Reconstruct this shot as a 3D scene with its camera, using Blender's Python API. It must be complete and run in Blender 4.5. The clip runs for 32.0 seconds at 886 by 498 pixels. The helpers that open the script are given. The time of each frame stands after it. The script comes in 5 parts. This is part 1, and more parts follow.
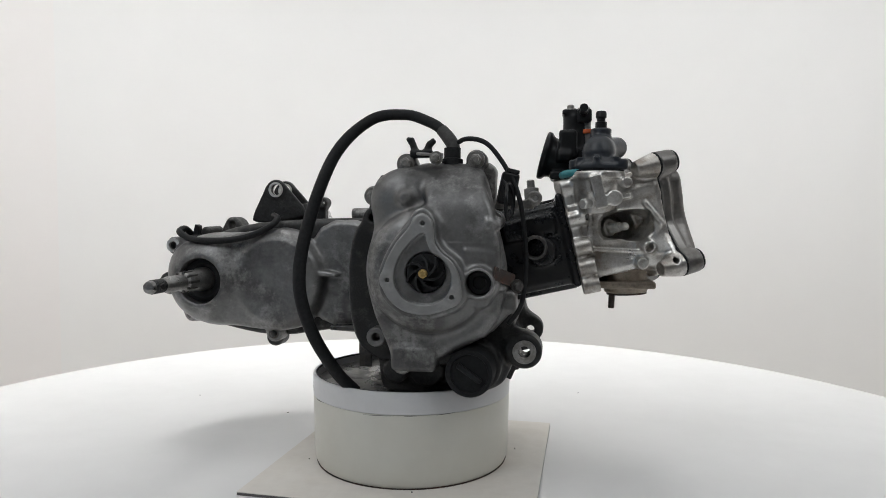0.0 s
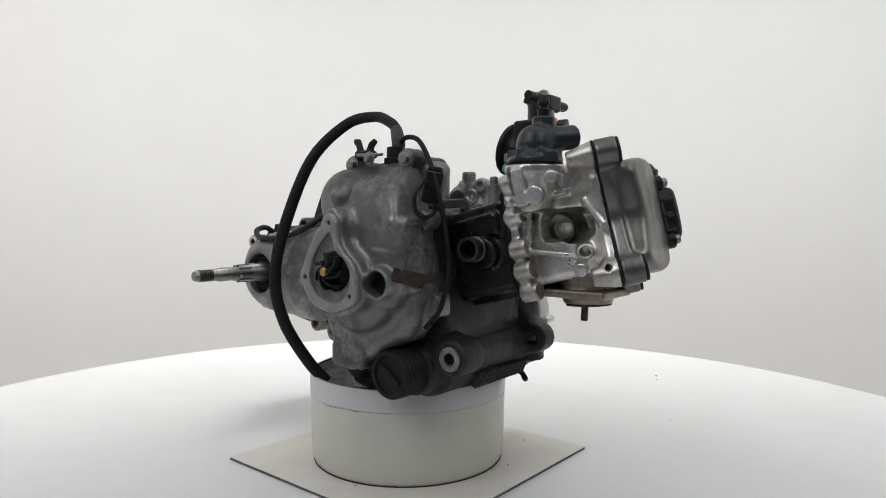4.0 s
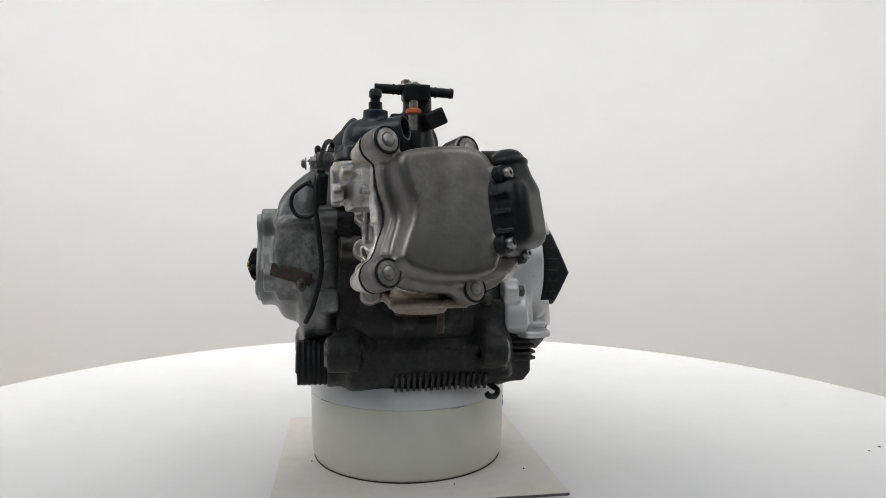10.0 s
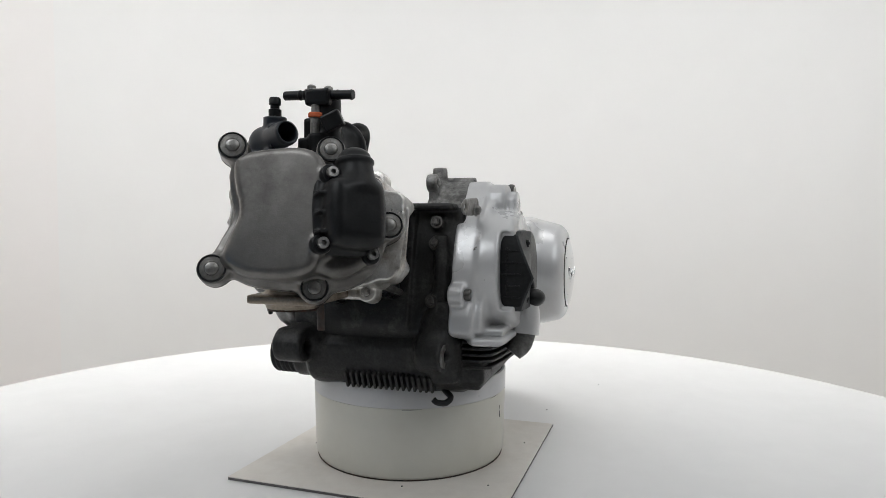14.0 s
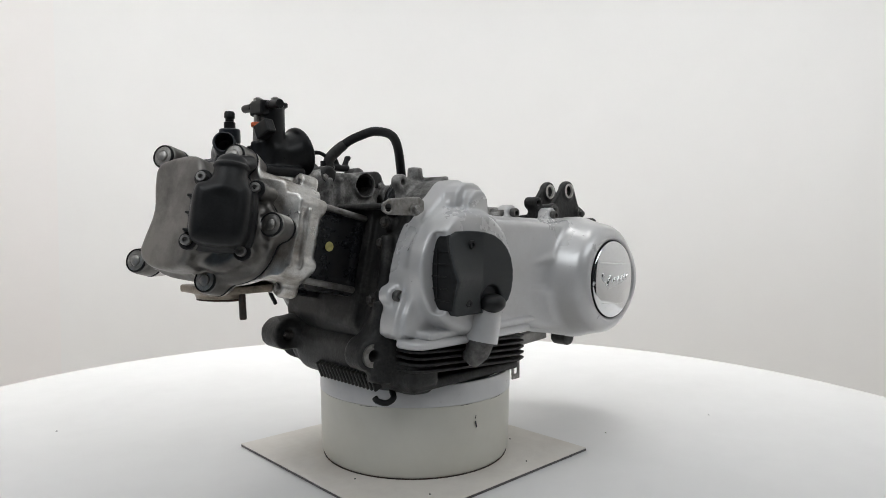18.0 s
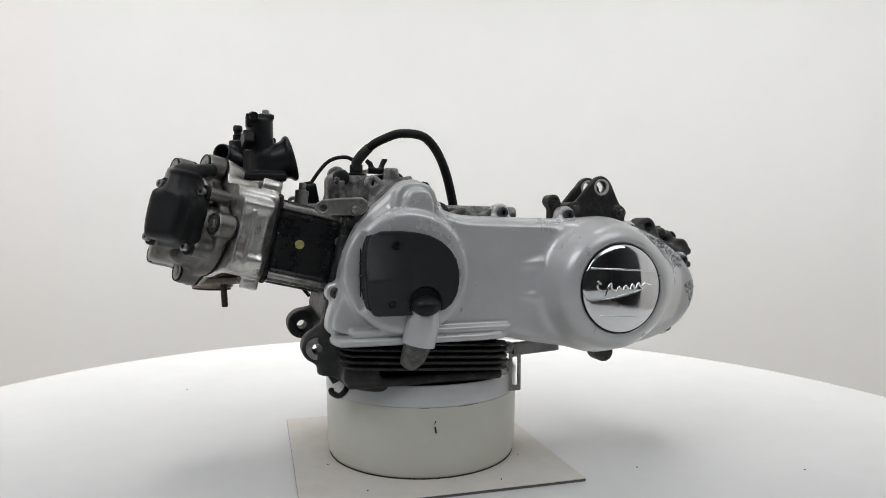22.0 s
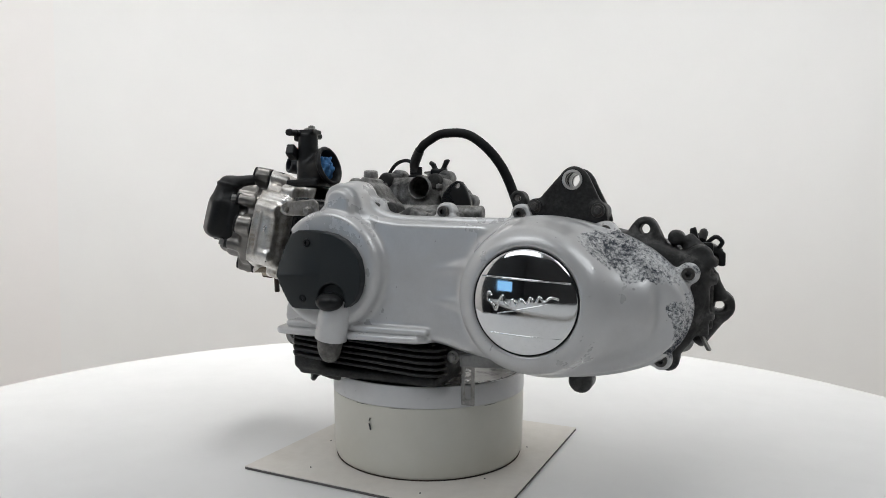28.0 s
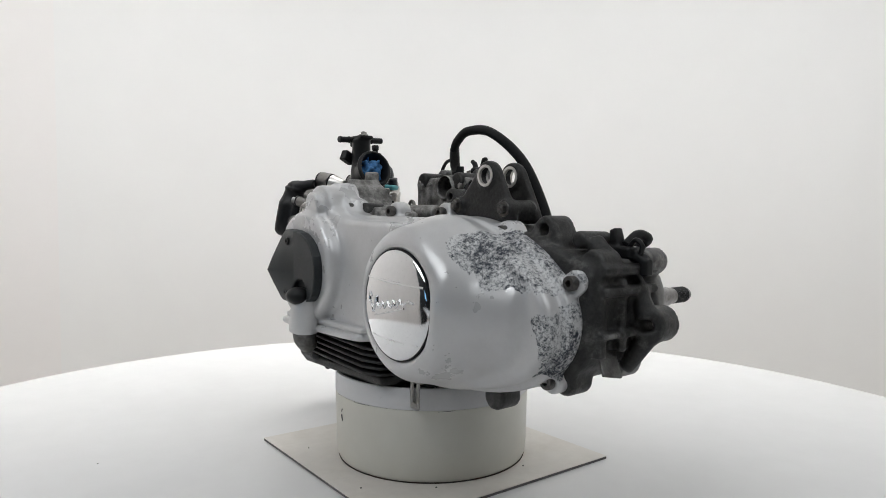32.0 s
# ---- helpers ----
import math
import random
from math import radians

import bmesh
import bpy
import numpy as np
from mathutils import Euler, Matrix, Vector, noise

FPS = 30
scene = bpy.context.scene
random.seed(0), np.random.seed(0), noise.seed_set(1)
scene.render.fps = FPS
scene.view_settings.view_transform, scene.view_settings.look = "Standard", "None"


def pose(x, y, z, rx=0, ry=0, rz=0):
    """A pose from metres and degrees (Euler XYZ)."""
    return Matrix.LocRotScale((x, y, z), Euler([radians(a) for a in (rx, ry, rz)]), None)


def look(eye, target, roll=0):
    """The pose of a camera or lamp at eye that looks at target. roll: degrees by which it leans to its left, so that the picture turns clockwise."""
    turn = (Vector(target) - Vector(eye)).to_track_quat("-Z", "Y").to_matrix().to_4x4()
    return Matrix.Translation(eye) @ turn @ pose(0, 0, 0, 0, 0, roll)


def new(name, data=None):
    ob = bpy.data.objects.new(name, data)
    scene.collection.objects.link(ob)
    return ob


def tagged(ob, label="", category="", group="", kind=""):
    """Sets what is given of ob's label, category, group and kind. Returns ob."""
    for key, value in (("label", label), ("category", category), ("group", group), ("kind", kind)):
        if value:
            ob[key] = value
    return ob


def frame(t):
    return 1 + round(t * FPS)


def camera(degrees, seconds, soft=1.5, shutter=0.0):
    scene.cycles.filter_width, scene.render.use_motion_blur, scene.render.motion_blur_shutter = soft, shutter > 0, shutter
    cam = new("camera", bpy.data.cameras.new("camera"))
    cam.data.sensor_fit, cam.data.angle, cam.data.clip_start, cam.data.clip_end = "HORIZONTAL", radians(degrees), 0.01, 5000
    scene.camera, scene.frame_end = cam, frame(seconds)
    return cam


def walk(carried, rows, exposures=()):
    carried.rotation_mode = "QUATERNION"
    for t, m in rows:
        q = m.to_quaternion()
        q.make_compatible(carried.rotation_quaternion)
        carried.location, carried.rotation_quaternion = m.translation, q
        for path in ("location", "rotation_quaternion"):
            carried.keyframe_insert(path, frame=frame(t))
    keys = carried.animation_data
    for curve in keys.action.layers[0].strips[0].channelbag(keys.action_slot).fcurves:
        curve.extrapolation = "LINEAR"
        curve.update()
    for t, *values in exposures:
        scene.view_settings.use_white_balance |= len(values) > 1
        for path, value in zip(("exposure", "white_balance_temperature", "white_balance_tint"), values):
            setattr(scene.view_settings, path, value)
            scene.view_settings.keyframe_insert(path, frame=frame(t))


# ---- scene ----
from functools import reduce

# ---- camera: stands still at the rim of the turntable ----
cam = camera(68.01, 32.0, soft=0.9)
EYE = Vector((0.0, -0.83, 0.2913))
PAN, TILT, ROLL = 0.03556, 0.04282, 0.138
AIM = EYE + Vector((math.sin(PAN) * math.cos(TILT), math.cos(PAN) * math.cos(TILT), -math.sin(TILT)))
walk(cam, [(0.0, look(EYE, AIM, ROLL)), (32.0, look(EYE, AIM, ROLL))])

# ---- light ----
world = bpy.data.worlds.new("studio_world")
scene.world = world
world.use_nodes = True
world.node_tree.nodes["Background"].inputs[0].default_value = (0.9, 0.95, 1.0, 1)
world.node_tree.nodes["Background"].inputs[1].default_value = 0.02


def area_lamp(name, eye, target, sx, sy, watts, colour):
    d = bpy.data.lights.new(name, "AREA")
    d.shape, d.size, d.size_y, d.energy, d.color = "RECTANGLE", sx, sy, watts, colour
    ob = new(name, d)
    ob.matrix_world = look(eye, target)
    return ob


area_lamp("ceiling_softbox", (0.0, 0.1, 2.34), (0.0, 0.1, 0.0), 2.7, 2.4, 9, (0.945, 0.978, 1.0))
# front lamps are unseen, added to brighten the engine's near side and the backdrop
area_lamp("added_front_lamp", (-1.3, -1.4, 2.02), (-0.1, 0.3, 0.25), 1.5, 1.1, 29.5, (0.945, 0.978, 1.0))
area_lamp("added_front_lamp", (1.3, -1.4, 2.02), (0.1, 0.3, 0.25), 1.5, 1.1, 20, (0.945, 0.978, 1.0))
# unseen overhead lamps, added to even out the backdrop's brightness
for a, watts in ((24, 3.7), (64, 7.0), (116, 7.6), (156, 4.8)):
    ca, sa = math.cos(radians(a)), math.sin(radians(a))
    wash = area_lamp("added_backdrop_lamp", (0.6 * ca, 0.6 * sa, 2.3), (1.44 * ca, 1.44 * sa, -0.9), 1.0, 0.4, watts, (1.0, 0.992, 0.98))
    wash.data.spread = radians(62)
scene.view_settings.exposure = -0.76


# ---- materials ----
def material(name, base, rough=0.5, metal=0.0, grain=140.0, spread=0.25, stain=None, stain_scale=14.0, stain_amount=0.5,
             bump=0.2, bump_scale=400.0, coat=0.0, low=0.45, high=0.7, spec=0.5, worn=None, blotch=None, dents=0.0):
    """A surface with fine grain, patchy stains and relief; scales are per metre."""
    m = bpy.data.materials.new(name)
    m.use_nodes = True
    nt = m.node_tree
    b = nt.nodes["Principled BSDF"]
    link = nt.links.new
    tc = nt.nodes.new("ShaderNodeTexCoord")

    def noise_node(scale, detail, rough_=0.6):
        n = nt.nodes.new("ShaderNodeTexNoise")
        n.inputs["Scale"].default_value, n.inputs["Detail"].default_value, n.inputs["Roughness"].default_value = scale, detail, rough_
        link(tc.outputs["Object"], n.inputs["Vector"])
        return n

    def ramp(src, a, b_, ca, cb):
        r = nt.nodes.new("ShaderNodeValToRGB")
        r.color_ramp.elements[0].position, r.color_ramp.elements[1].position = a, b_
        r.color_ramp.elements[0].color, r.color_ramp.elements[1].color = (*ca, 1), (*cb, 1)
        link(src, r.inputs[0])
        return r

    fine = noise_node(grain, 4)
    dark = tuple(c * (1 - spread) for c in base)
    light = tuple(min(1, c * (1 + spread)) for c in base)
    col = ramp(fine.outputs[0], 0.3, 0.7, dark, light).outputs[0]
    big = noise_node(stain_scale, 6, 0.65)
    if stain:
        mask = ramp(big.outputs[0], low, high, (0, 0, 0), (stain_amount,) * 3)
        mix = nt.nodes.new("ShaderNodeMix")
        mix.data_type = "RGBA"
        link(mask.outputs[0], mix.inputs[0])
        link(col, mix.inputs[6])
        mix.inputs[7].default_value = (*stain, 1)
        col = mix.outputs[2]
    if blotch:
        # oxide or dried dirt: cloudy outline, speckled inside
        tint, size, amount = blotch
        cloud = ramp(noise_node(size, 9, 0.72).outputs[0], 0.5, 0.6, (0, 0, 0), (amount,) * 3)
        speck = ramp(noise_node(size * 9, 5, 0.7).outputs[0], 0.36, 0.56, (0.15,) * 3, (1, 1, 1))
        inner = nt.nodes.new("ShaderNodeMath")
        inner.operation = "MULTIPLY"
        link(cloud.outputs[0], inner.inputs[0])
        link(speck.outputs[0], inner.inputs[1])
        over = nt.nodes.new("ShaderNodeMix")
        over.data_type = "RGBA"
        link(inner.outputs[0], over.inputs[0])
        link(col, over.inputs[6])
        over.inputs[7].default_value = (*tint, 1)
        col = over.outputs[2]
    if worn:
        # convex edges rubbed bare, broken up by the grain
        geo = nt.nodes.new("ShaderNodeNewGeometry")
        edge = ramp(geo.outputs["Pointiness"], 0.535, 0.62, (0, 0, 0), (1, 1, 1))
        patch = ramp(noise_node(90, 5, 0.7).outputs[0], 0.4, 0.6, (0.1, 0.1, 0.1), (0.9, 0.9, 0.9))
        both = nt.nodes.new("ShaderNodeMath")
        both.operation = "MULTIPLY"
        link(edge.outputs[0], both.inputs[0])
        link(patch.outputs[0], both.inputs[1])
        rub = nt.nodes.new("ShaderNodeMix")
        rub.data_type = "RGBA"
        link(both.outputs[0], rub.inputs[0])
        link(col, rub.inputs[6])
        rub.inputs[7].default_value = (*worn, 1)
        col = rub.outputs[2]
    link(col, b.inputs["Base Color"])
    rr = ramp(big.outputs[0], 0.3, 0.75, (max(0, rough - 0.1),) * 3, (min(1, rough + 0.15),) * 3)
    link(rr.outputs[0], b.inputs["Roughness"])
    b.inputs["Metallic"].default_value = metal
    b.inputs["Coat Weight"].default_value = coat
    b.inputs["Coat Roughness"].default_value = 0.15
    b.inputs["Specular IOR Level"].default_value = spec
    if bump:
        bn = noise_node(bump_scale, 3)
        bp = nt.nodes.new("ShaderNodeBump")
        bp.inputs["Strength"].default_value, bp.inputs["Distance"].default_value = bump, 0.0015
        link(bn.outputs[0], bp.inputs["Height"])
        if dents:
            wide = nt.nodes.new("ShaderNodeBump")
            wide.inputs["Strength"].default_value, wide.inputs["Distance"].default_value = dents, 0.004
            link(noise_node(75, 4, 0.55).outputs[0], wide.inputs["Height"])
            link(wide.outputs[0], bp.inputs["Normal"])
        link(bp.outputs[0], b.inputs["Normal"])
    return m


def glowing(name, colour, strength):
    m = bpy.data.materials.new(name)
    m.use_nodes = True
    b = m.node_tree.nodes["Principled BSDF"]
    b.inputs["Base Color"].default_value = (0.02, 0.02, 0.02, 1)
    b.inputs["Emission Color"].default_value = (*colour, 1)
    b.inputs["Emission Strength"].default_value = strength
    return m


WALL = material("matt_white_wall", (0.875, 0.868, 0.857), 0.9, grain=6, spread=0.008, bump=0.006, bump_scale=60)
WALL_PINK = material("pinkish_white_sheet", (0.885, 0.857, 0.843), 0.9, grain=6, spread=0.008, bump=0.006, bump_scale=60)
TABLE = material("white_laminate", (0.715, 0.712, 0.708), 0.45, grain=25, spread=0.012, stain=(0.685, 0.682, 0.676), stain_scale=5, stain_amount=0.5, bump=0.02, bump_scale=120)
BOARD = material("cream_board", (0.68, 0.65, 0.605), 0.6, grain=60, spread=0.03, stain=(0.5, 0.44, 0.37), stain_amount=0.25, bump=0.08)
BOARD_EDGE = material("dark_board_edge", (0.12, 0.11, 0.11), 0.7)
DRUM_CREAM = material("cream_plastic", (0.66, 0.65, 0.59), 0.38, grain=40, spread=0.02, stain=(0.6, 0.56, 0.47), stain_scale=9, stain_amount=0.25, bump=0.03)
DRUM_WHITE = material("white_plastic_band", (0.63, 0.63, 0.635), 0.35, grain=60, spread=0.03, stain=(0.45, 0.46, 0.5), stain_scale=30, stain_amount=0.35, bump=0.05, low=0.55, high=0.7)
DRUM_PLATE = material("grey_steel_plate", (0.28, 0.27, 0.26), 0.28, 0.6, grain=60, spread=0.1, stain=(0.05, 0.05, 0.05), stain_scale=25, stain_amount=0.8, bump=0.1, low=0.58, high=0.64)
ROOM = material("grey_room_wall", (0.07, 0.072, 0.075), 0.85, bump=0.05)
# unseen floor, toned pale and warm to bounce light onto the lower backdrop
ROOM_FLOOR = material("warm_bounce_floor", (0.5, 0.44, 0.37), 0.5, grain=12, spread=0.06, stain=(0.42, 0.36, 0.29), stain_scale=3)
CEIL = material("white_ceiling", (0.8, 0.8, 0.8), 0.9, bump=0.02)
SILVER = material("silver_paint", (0.6, 0.6, 0.605), 0.31, 0.28, grain=1400, spread=0.05, stain=(0.46, 0.453, 0.444), stain_scale=9, stain_amount=0.45, bump=0.04, bump_scale=260, coat=0.35, low=0.48, high=0.72, blotch=((0.42, 0.405, 0.385), 14, 0.15), dents=0.025)
CAST = material("grey_cast_aluminium", (0.2, 0.199, 0.198), 0.42, 0.62, grain=260, spread=0.1, stain=(0.055, 0.053, 0.052), stain_scale=9, stain_amount=0.85, bump=0.1, bump_scale=520, low=0.44, high=0.62, worn=(0.45, 0.447, 0.44), blotch=((0.4, 0.397, 0.39), 17, 0.55), dents=0.1)
CASE = material("worn_dark_casting", (0.02, 0.0198, 0.0196), 0.44, 0.25, grain=500, spread=0.3, stain=(0.032, 0.031, 0.03), stain_scale=28, stain_amount=0.7, bump=0.25, bump_scale=480, low=0.5, high=0.74, spec=0.4, worn=(0.13, 0.128, 0.123), blotch=((0.11, 0.107, 0.102), 40, 0.35), dents=0.15)
DUSTY = material("dusty_dark_casting", (0.036, 0.0355, 0.035), 0.5, 0.3, grain=420, spread=0.25, stain=(0.012, 0.012, 0.012), stain_scale=22, stain_amount=0.8, bump=0.22, bump_scale=480, low=0.46, high=0.64, worn=(0.22, 0.217, 0.21), blotch=((0.16, 0.156, 0.15), 34, 0.4), dents=0.15)
CASTLIGHT = material("worn_cast_aluminium", (0.31, 0.305, 0.295), 0.46, 0.5, grain=400, spread=0.2, stain=(0.05, 0.049, 0.046), stain_scale=48, stain_amount=0.85, bump=0.3, bump_scale=500, low=0.42, high=0.62, worn=(0.5, 0.495, 0.485), blotch=((0.1, 0.095, 0.088), 90, 0.6), dents=0.15)
GRIME = material("oily_black_casting", (0.02, 0.0198, 0.02), 0.44, 0.1, grain=300, spread=0.4, stain=(0.034, 0.033, 0.032), stain_scale=30, stain_amount=0.7, bump=0.35, bump_scale=420, low=0.5, high=0.74, spec=0.32, worn=(0.085, 0.083, 0.08), blotch=((0.075, 0.073, 0.07), 60, 0.3), dents=0.2)
HEADALU = material("stained_bright_aluminium", (0.68, 0.667, 0.645), 0.34, 0.9, grain=600, spread=0.1, stain=(0.17, 0.135, 0.1), stain_scale=28, stain_amount=0.75, bump=0.06, bump_scale=520, low=0.46, high=0.68, worn=(0.82, 0.805, 0.78), blotch=((0.25, 0.2, 0.155), 55, 0.45), dents=0.06)
COVERALU = material("satin_cover_aluminium", (0.225, 0.216, 0.206), 0.36, 0.85, grain=900, spread=0.06, stain=(0.095, 0.09, 0.084), stain_scale=13, stain_amount=0.8, bump=0.08, bump_scale=900, low=0.42, high=0.66, worn=(0.5, 0.495, 0.485), blotch=((0.29, 0.281, 0.268), 20, 0.35), dents=0.06)
MACHINED = material("machined_aluminium_face", (0.3, 0.3, 0.298), 0.42, 0.5, grain=240, spread=0.12, stain=(0.19, 0.19, 0.19), stain_scale=60, stain_amount=0.5, bump=0.1, worn=(0.55, 0.548, 0.54))
STEEL = material("zinc_steel", (0.33, 0.322, 0.31), 0.38, 0.9, grain=300, spread=0.2, stain=(0.09, 0.075, 0.06), stain_scale=90, stain_amount=0.6, bump=0.2)
AXLE = material("brushed_axle_steel", (0.3, 0.296, 0.29), 0.34, 0.9, grain=300, spread=0.2, stain=(0.12, 0.11, 0.1), stain_scale=60, stain_amount=0.6, bump=0.12)
WORNSTEEL = material("bright_worn_steel", (0.62, 0.61, 0.59), 0.42, 0.75, grain=300, spread=0.15, stain=(0.3, 0.28, 0.26), stain_scale=80, stain_amount=0.5, bump=0.1)
HEATALU = material("heat_stained_aluminium", (0.3, 0.255, 0.205), 0.4, 0.7, grain=500, spread=0.15, stain=(0.09, 0.07, 0.055), stain_scale=45, stain_amount=0.8, bump=0.15, worn=(0.5, 0.47, 0.42), dents=0.08)
BOLTGREY = material("dull_grey_bolt", (0.15, 0.147, 0.142), 0.5, 0.7, grain=300, spread=0.25, stain=(0.07, 0.065, 0.06), stain_scale=90, stain_amount=0.6, bump=0.15)
DARKSTEEL = material("dark_oiled_steel", (0.1, 0.098, 0.095), 0.42, 0.8, grain=300, spread=0.3, stain=(0.13, 0.1, 0.078), stain_scale=70, stain_amount=0.45, bump=0.3)
RUST = material("rusty_steel", (0.045, 0.036, 0.032), 0.55, 0.4, grain=220, spread=0.4, stain=(0.11, 0.045, 0.03), stain_scale=60, stain_amount=0.8, bump=0.5)
BLACKP = material("black_plastic", (0.0105, 0.011, 0.012), 0.36, grain=500, spread=0.2, stain=(0.022, 0.022, 0.023), stain_scale=30, stain_amount=0.4, bump=0.06, spec=0.26)
PANELP = material("anthracite_plastic_panel", (0.015, 0.0185, 0.0205), 0.44, grain=900, spread=0.15, stain=(0.024, 0.028, 0.03), stain_scale=16, stain_amount=0.5, bump=0.12, bump_scale=1400, spec=0.4)
BLUEP = material("blue_black_plastic", (0.012, 0.016, 0.023), 0.34, grain=500, spread=0.15, stain=(0.05, 0.056, 0.062), stain_scale=35, stain_amount=0.4, bump=0.1)
RUBBER = material("black_rubber", (0.013, 0.0135, 0.0145), 0.55, grain=300, spread=0.3, bump=0.1, spec=0.2)
SLEEVE = material("dusty_grey_tape", (0.03, 0.029, 0.028), 0.6, grain=250, spread=0.3, stain=(0.012, 0.012, 0.012), stain_scale=60, stain_amount=0.6, bump=0.4, bump_scale=300)
BLACKPAINT = material("satin_black_paint", (0.0105, 0.0115, 0.0135), 0.28, grain=250, spread=0.3, stain=(0.028, 0.025, 0.022), stain_scale=40, stain_amount=0.5, bump=0.1, spec=0.4, worn=(0.06, 0.058, 0.055))
CHROME = material("polished_chrome", (0.78, 0.79, 0.80), 0.05, 1.0, grain=200, spread=0.03, bump=0.0)
BRASS = material("yellow_brass", (0.5, 0.36, 0.15), 0.38, 0.9, grain=300, spread=0.15, bump=0.1)
REDWIRE = material("red_wire_sleeve", (0.35, 0.03, 0.025), 0.45, bump=0.03)
WHITEWIRE = material("white_wire_sleeve", (0.6, 0.58, 0.56), 0.45, bump=0.03)
ORANGE = material("orange_rubber", (0.62, 0.13, 0.04), 0.5, bump=0.05)
TEAL = material("teal_gasket_rubber", (0.05, 0.27, 0.30), 0.5, bump=0.1)
RAG = material("blue_wiping_cloth", (0.06, 0.20, 0.44), 0.8, grain=200, spread=0.5, bump=0.6, bump_scale=180)
YELLOW = material("yellow_paint_dot", (0.50, 0.45, 0.17), 0.6, bump=0.1)
GREYMARK = material("dark_scuff", (0.06, 0.06, 0.065), 0.8)
CREAMSEAL = material("cream_bearing_seal", (0.55, 0.54, 0.5), 0.5, bump=0.1)
SCREEN = glowing("blue_screen_glow", (0.25, 0.55, 0.9), 2.0)


# ---- solid modelling by distance fields ----
def polish(poly, n=2):
    """Cuts the corners of a closed outline n times."""
    p = np.array(poly, float)
    for _ in range(n):
        q = np.roll(p, -1, 0)
        p = np.stack([0.75 * p + 0.25 * q, 0.25 * p + 0.75 * q], 1).reshape(-1, 2)
    return p


def flowing(poly, n=4):
    """A closed smooth outline through the given points."""
    p = np.array(poly, float)
    a, c, d = np.roll(p, 1, 0), np.roll(p, -1, 0), np.roll(p, -2, 0)
    out = []
    for k in range(n):
        t = k / n
        out.append(0.5 * (2 * p + (c - a) * t + (2 * a - 5 * p + 4 * c - d) * t * t + (3 * p - a - 3 * c + d) * t ** 3))
    return np.stack(out, 1).reshape(-1, 2).tolist()


def sd_poly(u, v, poly):
    d = np.full(np.broadcast(u, v).shape, 1e9)
    s = np.ones(d.shape)
    n = len(poly)
    for i in range(n):
        ax, ay = poly[i]
        bx, by = poly[i - 1]
        ex, ey, wx, wy = bx - ax, by - ay, u - ax, v - ay
        t = np.clip((wx * ex + wy * ey) / (ex * ex + ey * ey + 1e-12), 0, 1)
        d = np.minimum(d, (wx - ex * t) ** 2 + (wy - ey * t) ** 2)
        c1, c2, c3 = v >= ay, v < by, ex * wy > ey * wx
        s = np.where((c1 & c2 & c3) | (~c1 & ~c2 & ~c3), -s, s)
    return s * np.sqrt(d)


def slab(d2, w, lo, hi, r):
    """A flat outline d2 thickened from lo to hi along w, with edges of radius r."""
    a, b = d2 + r, np.abs(w - (lo + hi) / 2) - (hi - lo) / 2 + r
    return np.minimum(np.maximum(a, b), 0) + np.sqrt(np.maximum(a, 0) ** 2 + np.maximum(b, 0) ** 2) - r


def prism(p, poly, axis, lo, hi, r=0.003, smooth=2):
    x, y, z = p
    u, v, w = {"y": (x, z, y), "z": (x, y, z), "x": (y, z, x)}[axis]
    return slab(sd_poly(u, v, polish(poly, smooth) if smooth else np.array(poly)), w, lo, hi, r)


def box(p, c, h, r=0.003):
    q = [np.abs(a - b) - k + r for a, b, k in zip(p, c, h)]
    out = np.sqrt(sum(np.maximum(k, 0) ** 2 for k in q))
    return out + np.minimum(np.maximum(np.maximum(q[0], q[1]), q[2]), 0) - r


def rod(p, a, b, r0, r1=None, rd=0.002):
    """A round bar or cone from a to b with flat ends."""
    r1 = r0 if r1 is None else r1
    a, b = np.array(tuple(a), float), np.array(tuple(b), float)
    L = np.linalg.norm(b - a)
    n = (b - a) / L
    q = [k - float(c) for k, c in zip(p, a)]
    t = sum(k * float(c) for k, c in zip(q, n))
    rad = np.sqrt(np.maximum(sum(k * k for k in q) - t * t, 0))
    rr = r0 + (r1 - r0) * np.clip(t / L, 0, 1)
    A, B = rad - rr + rd, np.abs(t - L / 2) - L / 2 + rd
    return np.minimum(np.maximum(A, B), 0) + np.sqrt(np.maximum(A, 0) ** 2 + np.maximum(B, 0) ** 2) - rd


def ball(p, c, r):
    k = r if isinstance(r, tuple) else (r, r, r)
    q = np.sqrt(sum(((a - b) / s) ** 2 for a, b, s in zip(p, c, k)))
    return (q - 1) * min(k)


def U(k, *ds):
    """Union with fillets of size k."""
    def two(a, b):
        h = np.clip(0.5 + 0.5 * (b - a) / k, 0, 1)
        return b * (1 - h) + a * h - k * h * (1 - h)
    return reduce(two, ds)


def cut(k, a, *bs):
    for b in bs:
        a = -U(k, -a, b)
    return a


